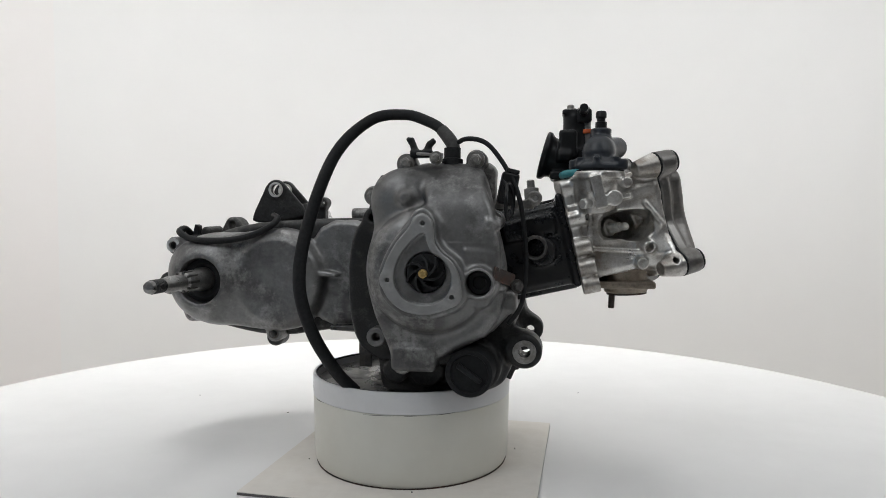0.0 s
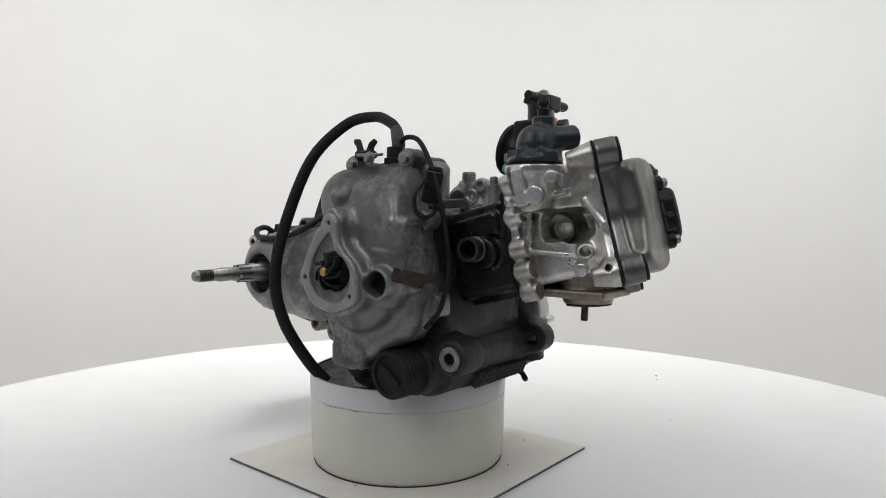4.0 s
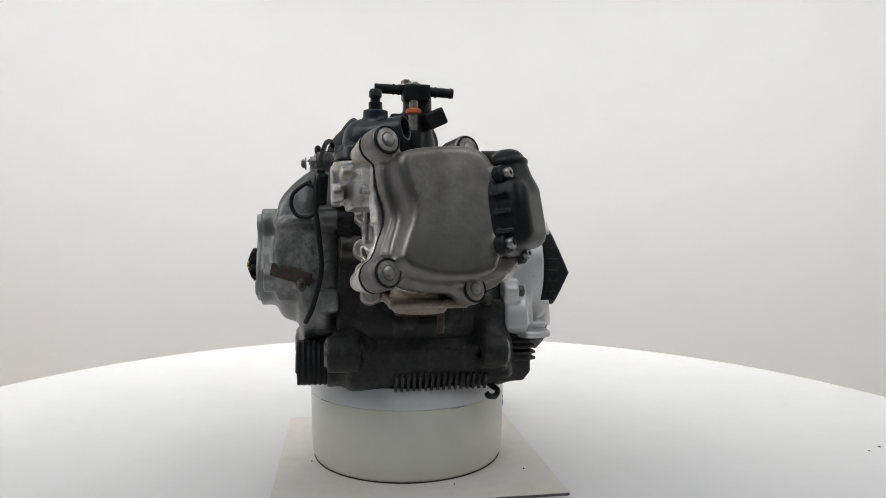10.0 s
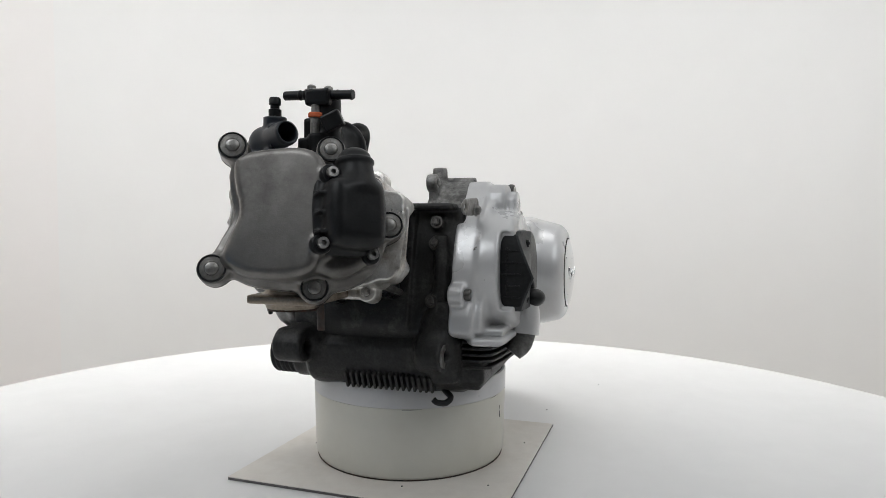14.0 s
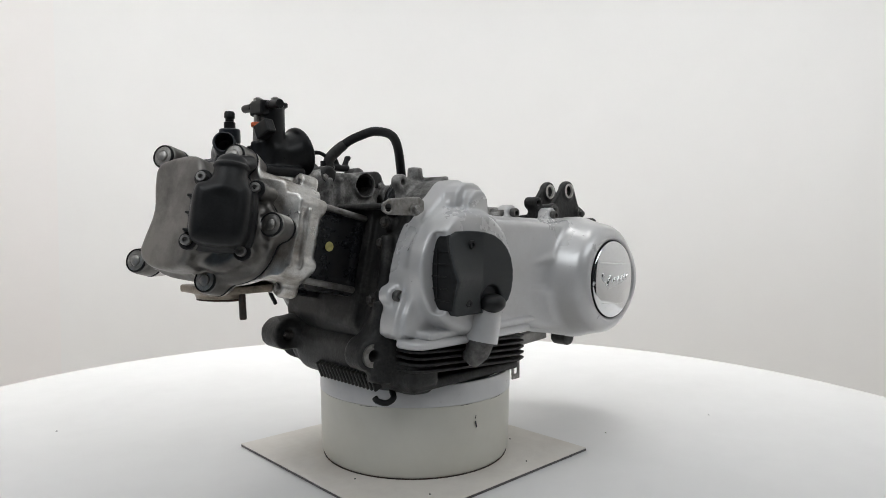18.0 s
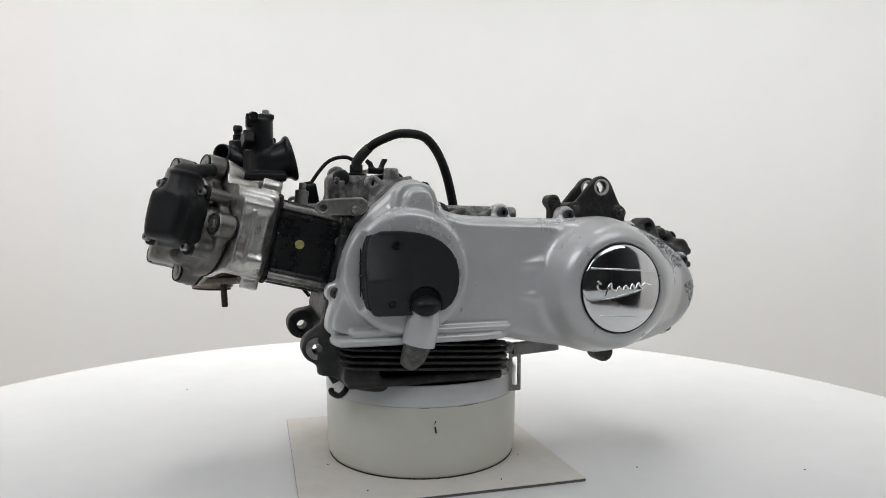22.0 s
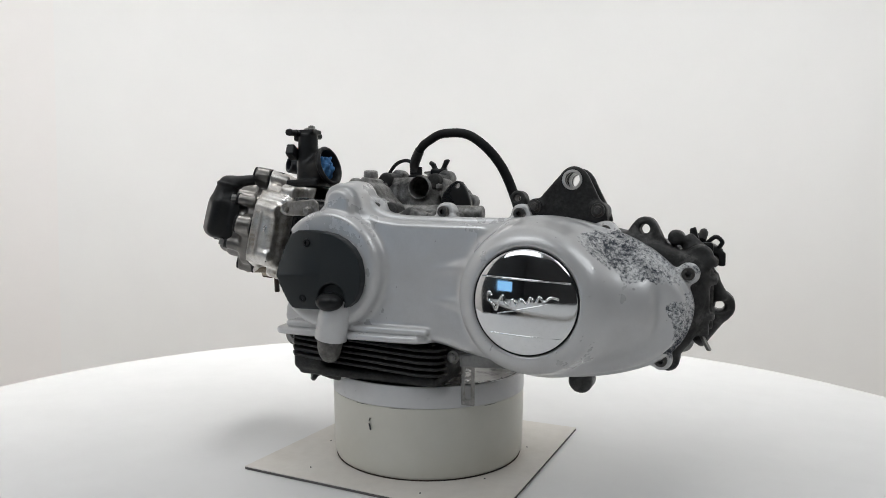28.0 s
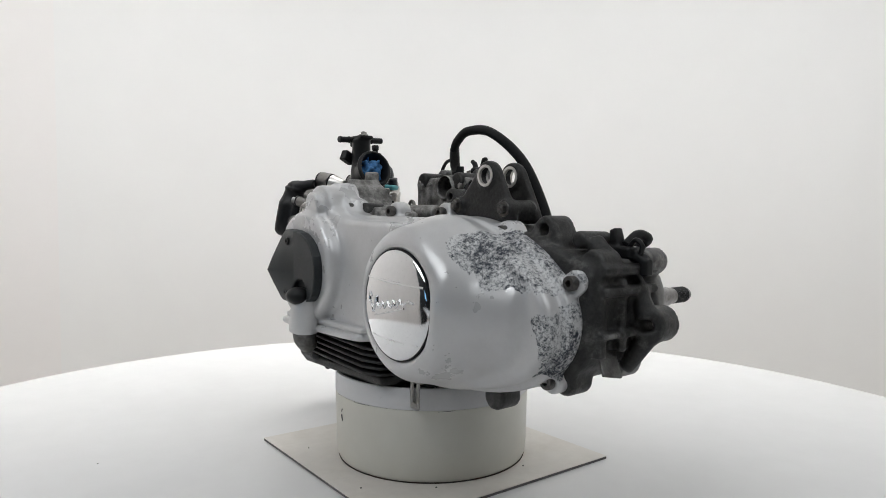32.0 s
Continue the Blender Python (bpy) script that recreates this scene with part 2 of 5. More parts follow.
def solid(name, fn, lo, hi, step):
    """A mesh of the surface where fn is zero, by surface nets."""
    ax = [np.arange(l - 2 * step, h + 3 * step, step) for l, h in zip(lo, hi)]
    p = (ax[0][:, None, None], ax[1][None, :, None], ax[2][None, None, :])
    f = np.broadcast_to(fn(p), [len(a) for a in ax]).astype(np.float32)
    n = np.array(f.shape)
    cell = tuple(n - 1)
    acc, cnt = np.zeros((*cell, 3), np.float32), np.zeros(cell, np.float32)

    def corner(i, j, k):
        return f[i:i + cell[0], j:j + cell[1], k:k + cell[2]]

    bits = [(i, j, k) for i in (0, 1) for j in (0, 1) for k in (0, 1)]
    for a in bits:
        for d in range(3):
            if a[d]:
                continue
            b = list(a)
            b[d] = 1
            fa, fb = corner(*a), corner(*b)
            m = (fa < 0) != (fb < 0)
            t = np.where(m, fa / np.where(m, fa - fb, 1), 0)
            cnt += m
            for e in range(3):
                acc[..., e] += m * (a[e] + (t if e == d else 0))
    act = cnt > 0
    ids = np.full(cell, -1, np.int64)
    ids[act] = np.arange(act.sum())
    where = np.argwhere(act)
    vs = (where + acc[act] / cnt[act][:, None]) * step + np.array([a[0] for a in ax])
    faces = []
    ins = f < 0
    for d in range(3):
        e1, e2 = (d + 1) % 3, (d + 2) % 3
        sl = [slice(1, -1)] * 3
        sl[d] = slice(0, -1)
        s2 = list(sl)
        s2[d] = slice(1, None)
        A, B = ins[tuple(sl)], ins[tuple(s2)]
        at = np.argwhere(A != B)
        flip = A[A != B]
        off = np.ones(3, int)
        off[d] = 0
        at = at + off
        o1, o2 = np.zeros(3, int), np.zeros(3, int)
        o1[e1], o2[e2] = 1, 1
        q = np.stack([ids[tuple(x.T)] for x in (at - o1 - o2, at - o2, at, at - o1)], 1)
        faces.append(np.where(flip[:, None], q, q[:, ::-1]))
    F = np.concatenate(faces)
    me = bpy.data.meshes.new(name)
    me.from_pydata(vs.tolist(), [], F.tolist())
    me.polygons.foreach_set("use_smooth", np.ones(len(F), bool))
    me.update()
    return me


# ---- turned, swept and folded parts ----
def lathe(profile, seg=24, smooth=True):
    """Turned about z from (radius, height) pairs, closed at both ends."""
    bm = bmesh.new()
    rings = []
    for r, z in profile:
        rings.append([bm.verts.new((r * math.cos(2 * math.pi * i / seg), r * math.sin(2 * math.pi * i / seg), z)) for i in range(seg)])
    for a, b in zip(rings, rings[1:]):
        for i in range(seg):
            bm.faces.new((a[i], a[(i + 1) % seg], b[(i + 1) % seg], b[i])).smooth = smooth
    bm.faces.new(rings[0][::-1])
    bm.faces.new(rings[-1])
    return finish(bm)


def finish(bm, sharp=35):
    bmesh.ops.remove_doubles(bm, verts=bm.verts, dist=1e-6)
    bmesh.ops.recalc_face_normals(bm, faces=bm.faces)
    for e in bm.edges:
        if len(e.link_faces) == 2 and e.calc_face_angle(0) > radians(sharp):
            e.smooth = False
    me = bpy.data.meshes.new("shape")
    bm.to_mesh(me)
    bm.free()
    return me


def ring(profile, seg=32):
    """Turned about z from a closed (radius, height) outline, open in the middle."""
    bm = bmesh.new()
    rings = [[bm.verts.new((a * math.cos(2 * math.pi * i / seg), a * math.sin(2 * math.pi * i / seg), z)) for i in range(seg)] for a, z in profile]
    for a, b in zip(rings, rings[1:] + rings[:1]):
        for i in range(seg):
            bm.faces.new((a[i], a[(i + 1) % seg], b[(i + 1) % seg], b[i])).smooth = True
    return finish(bm)


def spline(points, n=10):
    p = [Vector(q) for q in points]
    p = [2 * p[0] - p[1]] + p + [2 * p[-1] - p[-2]]
    out = []
    for i in range(1, len(p) - 2):
        for k in range(n):
            t = k / n
            a, b, c, d = p[i - 1:i + 3]
            out.append(0.5 * (2 * b + (c - a) * t + (2 * a - 5 * b + 4 * c - d) * t * t + (3 * b - a - 3 * c + d) * t ** 3))
    return out + [p[-2]]


def tube(points, r, seg=12, n=10, flat=1.0):
    """A hose or wire along points; r is one radius or one for each given point."""
    path = spline(points, n) if n > 1 else [Vector(q) for q in points]
    radii = [r] * len(path) if not isinstance(r, (list, tuple)) else [float(k) for k in np.interp(np.linspace(0, len(r) - 1, len(path)), range(len(r)), r)]
    bm = bmesh.new()
    up = Vector((0.13, 0.21, 0.97))
    rings = []
    for i, c in enumerate(path):
        d = (path[min(i + 1, len(path) - 1)] - path[max(i - 1, 0)]).normalized()
        side = d.cross(up).normalized()
        up = side.cross(d).normalized()
        rings.append([bm.verts.new(c + radii[i] * (side * math.cos(2 * math.pi * k / seg) + flat * up * math.sin(2 * math.pi * k / seg))) for k in range(seg)])
    for a, b in zip(rings, rings[1:]):
        for i in range(seg):
            bm.faces.new((a[i], a[(i + 1) % seg], b[(i + 1) % seg], b[i])).smooth = True
    bm.faces.new(rings[0][::-1])
    bm.faces.new(rings[-1])
    return finish(bm, 50)


def block(sx, sy, sz, bevel=0.001, seg=2):
    bm = bmesh.new()
    bmesh.ops.create_cube(bm, size=1, matrix=Matrix.Diagonal((sx, sy, sz, 1)))
    if bevel:
        bmesh.ops.bevel(bm, geom=bm.edges[:], offset=bevel, segments=seg, affect="EDGES", profile=0.5)
    return finish(bm)


def along(at, way, spin=0):
    """A pose whose z axis points along way."""
    return Matrix.Translation(at) @ Vector(way).to_track_quat("Z", "Y").to_matrix().to_4x4() @ Matrix.Rotation(radians(spin), 4, "Z")


def hex_bolt(r=0.0065, h=0.005, washer=1.5):
    bm = bmesh.new()
    bmesh.ops.create_cone(bm, cap_ends=True, segments=20, radius1=r * washer, radius2=r * washer * 0.96, depth=0.0015, matrix=Matrix.Translation((0, 0, 0.00075)))
    hexa = bmesh.ops.create_cone(bm, cap_ends=True, segments=6, radius1=r, radius2=r, depth=h, matrix=Matrix.Translation((0, 0, 0.0015 + h / 2)))
    top = [e for e in bm.edges if all(v.co.z > 0.001 + h for v in e.verts)]
    bmesh.ops.bevel(bm, geom=top, offset=r * 0.15, segments=1, affect="EDGES")
    bmesh.ops.create_cone(bm, cap_ends=True, segments=14, radius1=r * 0.62, radius2=r * 0.5, depth=0.0008, matrix=Matrix.Translation((0, 0, 0.0015 + h + 0.0004)))
    return finish(bm)


def socket_screw(r=0.006, h=0.006):
    """A round screw head with a six-sided socket."""
    prof = [(r * 0.92, 0), (r, 0.001), (r, h - 0.001), (r * 0.9, h)]
    bm = bmesh.new()
    rings = [[bm.verts.new((a * math.cos(math.pi * i / 9), a * math.sin(math.pi * i / 9), z)) for i in range(18)] for a, z in prof]
    s = [bm.verts.new((r * 0.5 * math.cos(math.pi * i / 3), r * 0.5 * math.sin(math.pi * i / 3), h)) for i in range(6)]
    t = [bm.verts.new((r * 0.46 * math.cos(math.pi * i / 3), r * 0.46 * math.sin(math.pi * i / 3), h * 0.35)) for i in range(6)]
    for a, b in zip(rings, rings[1:]):
        for i in range(18):
            bm.faces.new((a[i], a[(i + 1) % 18], b[(i + 1) % 18], b[i])).smooth = True
    top = rings[-1]
    for i in range(6):
        q = [top[(3 * i + k) % 18] for k in range(4)]
        bm.faces.new((*q, s[(i + 1) % 6], s[i]))
        bm.faces.new((s[i], s[(i + 1) % 6], t[(i + 1) % 6], t[i]))
    bm.faces.new(t)
    bm.faces.new(rings[0][::-1])
    return finish(bm)


def part(name, me, mat, parent, label="", m=None):
    """One mesh under a thing or a part."""
    ob = new(name, me)
    if mat and not me.materials:
        me.materials.append(mat)
    ob.parent = parent
    ob.matrix_basis = m if m is not None else Matrix.Identity(4)
    if label:
        tagged(ob, label)
    return ob


def thing(name, label, category, base=(0, 0, 0), kind=""):
    ob = new(name)
    ob.empty_display_size = 0.05
    ob.location = base
    return tagged(ob, label, category, kind=kind)


def structure(name, me, mat, label, category):
    ob = new(name, me)
    me.materials.append(mat)
    return tagged(ob, label, category, kind="structure")


# ---- the studio ----
def arc_wall(r, a0, a1, z0, z1, thick, seg=96):
    bm = bmesh.new()
    rows = []
    for i in range(seg + 1):
        a = radians(a0 + (a1 - a0) * i / seg)
        rows.append([bm.verts.new((q * math.cos(a), q * math.sin(a), z)) for q, z in ((r, z0), (r, z1), (r + thick, z1), (r + thick, z0))])
    for a, b in zip(rows, rows[1:]):
        for k in range(4):
            bm.faces.new((a[k], a[(k + 1) % 4], b[(k + 1) % 4], b[k])).smooth = k in (0, 2)
    bm.faces.new(rows[0])
    bm.faces.new(rows[-1][::-1])
    return finish(bm)


def slab_box(lo, hi):
    bm = bmesh.new()
    c = [(a + b) / 2 for a, b in zip(lo, hi)]
    bmesh.ops.create_cube(bm, size=1, matrix=Matrix.Translation(c) @ Matrix.Diagonal((*[b - a for a, b in zip(lo, hi)], 1)))
    return finish(bm)


structure("backdrop", arc_wall(1.46, -24, 204, -0.75, 2.4, 0.02), WALL, "seamless curved white studio backdrop around the turntable", "backdrop")
structure("backdrop_panel", arc_wall(1.457, 134, 204, -0.75, 2.4, 0.0025), WALL_PINK, "white backdrop sheet with a faint pink cast and a visible edge", "backdrop")
structure("floor", slab_box((-2.4, -3.2, -0.85), (2.4, 1.9, -0.75)), ROOM_FLOOR, "unseen studio floor, pale and warm to bounce light onto the backdrop", "floor")
structure("ceiling", slab_box((-2.4, -3.2, 2.4), (2.4, 1.9, 2.5)), CEIL, "white studio ceiling above the turntable", "ceiling")
structure("wall_north", slab_box((-2.4, 1.9, -0.75), (2.4, 2.0, 2.4)), ROOM, "grey room wall behind the backdrop", "wall")
structure("wall_south", slab_box((-2.4, -3.3, -0.75), (2.4, -3.2, 2.4)), ROOM, "dark grey room wall facing the backdrop", "wall")
structure("wall_west", slab_box((-2.5, -3.2, -0.75), (-2.4, 1.9, 2.4)), ROOM, "grey side wall of the studio", "wall")
structure("wall_east", slab_box((2.4, -3.2, -0.75), (2.5, 1.9, 2.4)), ROOM, "grey side wall of the studio", "wall")


def work_corner():
    # bench is unseen, added to whiten the chrome cap's reflection and carry the monitor
    d = thing("workbench", "long white unseen bench, added to show white in the chrome cap", "workbench", (0, -1.5, -0.75))
    part("bench_top", block(4.2, 1.0, 0.04, 0.004), CEIL, d, m=pose(0, 0, 0.72))
    for sx in (-1, 1):
        for sy in (-1, 1):
            part("leg", block(0.06, 0.06, 0.70, 0.004), DARKSTEEL, d, m=pose(sx * 2.0, sy * 0.42, 0.35))
    t = thing("computer_monitor", "black computer monitor with a glowing blue screen on the workbench", "monitor", (-1.72, -1.45, -0.01))
    t.rotation_euler = (0, 0, radians(-56))
    part("casing", block(0.5, 0.03, 0.31, 0.008), BLACKP, t, m=pose(0, 0, 0.4))
    part("screen", block(0.47, 0.006, 0.27, 0), SCREEN, t, "glowing blue screen", pose(0, 0.016, 0.405))
    part("stand", block(0.05, 0.03, 0.26, 0.004), BLACKP, t, m=pose(0, -0.02, 0.138))
    part("foot", block(0.2, 0.15, 0.012, 0.003), BLACKP, t, m=pose(0, -0.015, 0.006))


work_corner()

# ---- what turns ----
table = thing("turntable", "large round white laminate turntable top on a column", "turntable", (0, 0, -0.75))
part("turntable_top", lathe([(0.82, 0.706), (0.8265, 0.709), (0.828, 0.715), (0.828, 0.735), (0.826, 0.743), (0.82, 0.746)], 160), TABLE, table)
part("column", lathe([(0.09, 0.03), (0.09, 0.7065)], 32), DARKSTEEL, table)
part("foot_plate", lathe([(0.4, 0.0), (0.4, 0.02), (0.39, 0.03)], 48), DARKSTEEL, table)
for u, v, s in ((0.0957, 0.5961, 2.2), (0.106, 0.57, 1.5), (-0.234, 0.1315, 1.4), (-0.157, -0.0937, 1.3), (0.3, -0.42, 1.6), (-0.42, 0.2, 1.3), (0.21, 0.33, 1.2)):
    part("speck", lathe([(0.0011 * s, 0), (0.0004 * s, 0.0006 * s)], 7), GREYMARK, table, "tiny dark speck of dirt", pose(u, v, 0.7459))

board = thing("base_board", "thin square cream board lying on the turntable under the drum", "board", (0, 0, -0.004))
part("core", block(0.317, 0.317, 0.003, 0.0004), BOARD_EDGE, board, "dark cut edge of the board", pose(-0.001, -0.0142, 0.0016, 0, 0, -2.4))
part("face_sheet", block(0.3172, 0.3172, 0.001, 0.0002), BOARD, board, m=pose(-0.001, -0.0142, 0.0035, 0, 0, -2.4))
for u, v in ((0.12, 0.02), (-0.11, 0.06), (0.02, -0.135), (0.09, 0.11), (-0.06, 0.125), (-0.125, -0.06)):
    part("crumb", lathe([(0.0012, 0), (0.0005, 0.001)], 6), GREYMARK, board, "tiny dark crumb", pose(u, v, 0.004))

DC = (-0.0066, -0.0144)
drum = thing("drum_pedestal", "short cream plastic drum with a white top band carrying the engine", "pedestal", (0, 0, 0))
dm = pose(DC[0], DC[1], 0)
part("drum_wall", lathe([(0.113, 0.0), (0.1165, 0.0012), (0.1188, 0.006), (0.1200, 0.02), (0.1212, 0.079), (0.1212, 0.0825)], 128), DRUM_CREAM, drum, "cream lower wall of the drum", dm)
part("drum_band", lathe([(0.1206, 0.0826), (0.1216, 0.0832), (0.1218, 0.1055), (0.1208, 0.107), (0.1176, 0.107), (0.1168, 0.1055), (0.1168, 0.0827)], 128), DRUM_WHITE, drum, "scuffed white upper band", dm)
part("top_plate", lathe([(0.1165, 0.09), (0.1167, 0.0965), (0.116, 0.097)], 96), DRUM_PLATE, drum, "stained grey steel top plate", dm)
part("scratch", block(0.002, 0.0006, 0.008, 0.0002), GREYMARK, drum, "short dark scratch", pose(0.0119, 0.1064, 0.0575, 0, 14, 0))
part("scratch", block(0.0012, 0.0006, 0.004, 0.0002), GREYMARK, drum, "short dark scratch", pose(0.0125, 0.1062, 0.066, 0, -25, 0))
part("rim_line", ring([(0.1166, 0.1055), (0.1172, 0.1074), (0.1182, 0.1074), (0.118, 0.106)], 96), GREYMARK, drum, "thin dark line on the drum rim", dm)
for a, z, w in ((-95, 0.0815, 0.05), (-78, 0.082, 0.022), (-60, 0.0825, 0.03), (20, 0.0818, 0.03), (75, 0.082, 0.024), (100, 0.0822, 0.04), (150, 0.0818, 0.028), (-140, 0.082, 0.035), (-160, 0.0825, 0.018)):
    arc = [(DC[0] + 0.1212 * math.cos(radians(a) + k), DC[1] + 0.1212 * math.sin(radians(a) + k), z + 0.004 * k) for k in np.linspace(-w * 3, w * 3, 5)]
    part("scuff", tube(arc, [0.0001, 0.0002, 0.0003, 0.0002, 0.0001], 6, 4), GREYMARK, drum, "thin dark scuff along the band seam")
# brown ring puts the shadow gap under the drum into colour
part("foot_shade_ring", ring([(0.1175, 0.0), (0.1178, 0.0008), (0.113, 0.001)], 96), RUST, drum, "thin brown ring for the shaded gap at the drum foot", dm)

# ---- the engine: x to the cylinder head, y to the belt cover, z up, from the turning axis ----
BASE = 0.097
engine = thing("scooter_engine", "used scooter engine with silver belt cover and bright cylinder head", "engine", (0, 0, BASE))
G = Matrix.Translation((0, 0, -BASE))


def put(name, me, mat, parent=None, label="", m=Matrix.Identity(4)):
    """A part placed in the engine's own space; under a part, that part's frame is taken off."""
    if parent is None:
        return part(name, me, mat, engine, label, G @ m)
    return part(name, me, mat, parent, label, parent.matrix_basis.inverted() @ G @ m)


BOLT_S, BOLT_M = hex_bolt(0.0048, 0.004), hex_bolt(0.0062, 0.005)
SCREW, SCREW_S, SCREW_BLACK = socket_screw(0.0062, 0.007), socket_screw(0.0048, 0.006), socket_screw(0.0045, 0.005)
for me_, mat_ in ((BOLT_S, STEEL), (BOLT_M, STEEL), (SCREW, DARKSTEEL), (SCREW_S, AXLE), (SCREW_BLACK, BLACKP)):
    me_.materials.append(mat_)
BOLT_DARK = hex_bolt(0.0048, 0.004)
BOLT_DISC = lathe([(0.0102, -0.002), (0.0103, 0.0016), (0.0098, 0.0023), (0.0062, 0.0026), (0.0058, 0.0021), (0.0056, 0.0021), (0.0053, 0.0032), (0.0042, 0.0038), (0.001, 0.0039)], 36)
BOLT_DISC.materials.append(STEEL)
BOLT_DARK.materials.append(DARKSTEEL)
CR = (0.047, -0.03, 0.241)

# gearbox arm and crankcase
HUB = (-0.286, 0.2125)


def gear_cover_sdf(p):
    a = prism(p, [(-0.337, 0.2), (-0.338, 0.25), (-0.29, 0.264), (-0.23, 0.278), (-0.15, 0.284), (-0.128, 0.22), (-0.138, 0.158), (-0.19, 0.146), (-0.25, 0.152), (-0.312, 0.166)], "y", -0.016, 0.02, 0.014)
    # conical hub with a collar round the seal, lug ribs
    a = U(0.03, a, rod(p, (HUB[0], 0.01, HUB[1]), (HUB[0], -0.027, HUB[1]), 0.058, 0.0375, 0.004))
    a = U(0.003, a, rod(p, (HUB[0], -0.01, HUB[1]), (HUB[0], -0.0295, HUB[1]), 0.037, 0.0352, 0.002))
    a = U(0.005, a, rod(p, (-0.34, 0.008, 0.2575), (-0.3, -0.002, 0.24), 0.007, 0.011, 0.003), rod(p, (-0.315, 0.01, 0.166), (-0.295, 0.0, 0.185), 0.007, 0.01, 0.003))
    # neck towards the crankcase, and the round bell with its timing pointer
    a = U(0.006, a, prism(p, [(-0.15, 0.29), (-0.055, 0.294), (-0.045, 0.23), (-0.055, 0.16), (-0.15, 0.152)], "y", -0.002, 0.03, 0.008))
    a = U(0.008, a, rod(p, (-0.185, 0.01, 0.213), (-0.185, -0.021, 0.213), 0.066, 0.058, 0.008))
    a = U(0.003, a, prism(p, [(-0.128, 0.228), (-0.104, 0.224), (-0.104, 0.2195), (-0.128, 0.2205)], "y", -0.018, 0.0, 0.002, 1))
    for x, z in ((-0.34, 0.2575), (-0.197, 0.142), (-0.315, 0.166)):
        a = U(0.006, a, rod(p, (x, 0.001, z), (x, 0.025, z), 0.0115))
    return cut(0.002, a, rod(p, (HUB[0], -0.09, HUB[1]), (HUB[0], -0.011, HUB[1]), 0.0295), rod(p, (HUB[0], -0.09, HUB[1]), (HUB[0], 0.012, HUB[1]), 0.024),
               rod(p, (-0.34, -0.05, 0.2575), (-0.34, 0.012, 0.2575), 0.0052))


gear_cover = put("gearbox_cover", solid("gearbox_cover", gear_cover_sdf, (-0.36, -0.035, 0.12), (-0.04, 0.035, 0.305), 0.002), CAST, label="stained grey cast gearbox cover around the wheel axle")
put("axle_seal", ring([(0.0285, 0), (0.0285, 0.006), (0.023, 0.007), (0.0145, 0.003), (0.0138, 0.0)], 40), RUBBER, gear_cover, "black axle seal", along((HUB[0], -0.013, HUB[1]), (0, -1, 0)))
axle = put("wheel_axle", lathe([(0.0155, 0), (0.0155, 0.012), (0.0135, 0.016), (0.0135, 0.035), (0.0125, 0.037), (0.0125, 0.053), (0.0098, 0.056), (0.0098, 0.085), (0.0085, 0.087), (0.0085, 0.094), (0.0078, 0.095), (0.0078, 0.12), (0.0066, 0.123), (0.003, 0.124)], 28), AXLE, None, "oily steel wheel axle with a dark threaded tip", along((HUB[0], -0.014, 0.2145), (0, -1, 0)))
for k in range(9):
    put("spline_tooth", block(0.0032, 0.0032, 0.03, 0.0006), DARKSTEEL, axle, m=along((HUB[0] + 0.0115 * math.cos(k * 0.698), -0.055, 0.2145 + 0.0115 * math.sin(k * 0.698)), (0, -1, 0)))
put("thread", lathe([(0.0078 + 0.0006 * (k % 2), 0.0012 * k) for k in range(19)], 24), GRIME, axle, "dark screw thread", along((HUB[0], -0.1105, 0.2145), (0, -1, 0)))
put("bush", ring([(0.0095, -0.001), (0.0095, 0.0015), (0.0055, 0.0016), (0.0053, -0.01)], 24), WORNSTEEL, gear_cover, "bare steel bush", along((-0.34, 0.0005, 0.2575), (0, -1, 0)))
for x, z in ((-0.197, 0.142), (-0.315, 0.166)):
    put("bolt", BOLT_DARK, None, gear_cover, m=along((x, 0.0015, z), (0, -1, 0)))


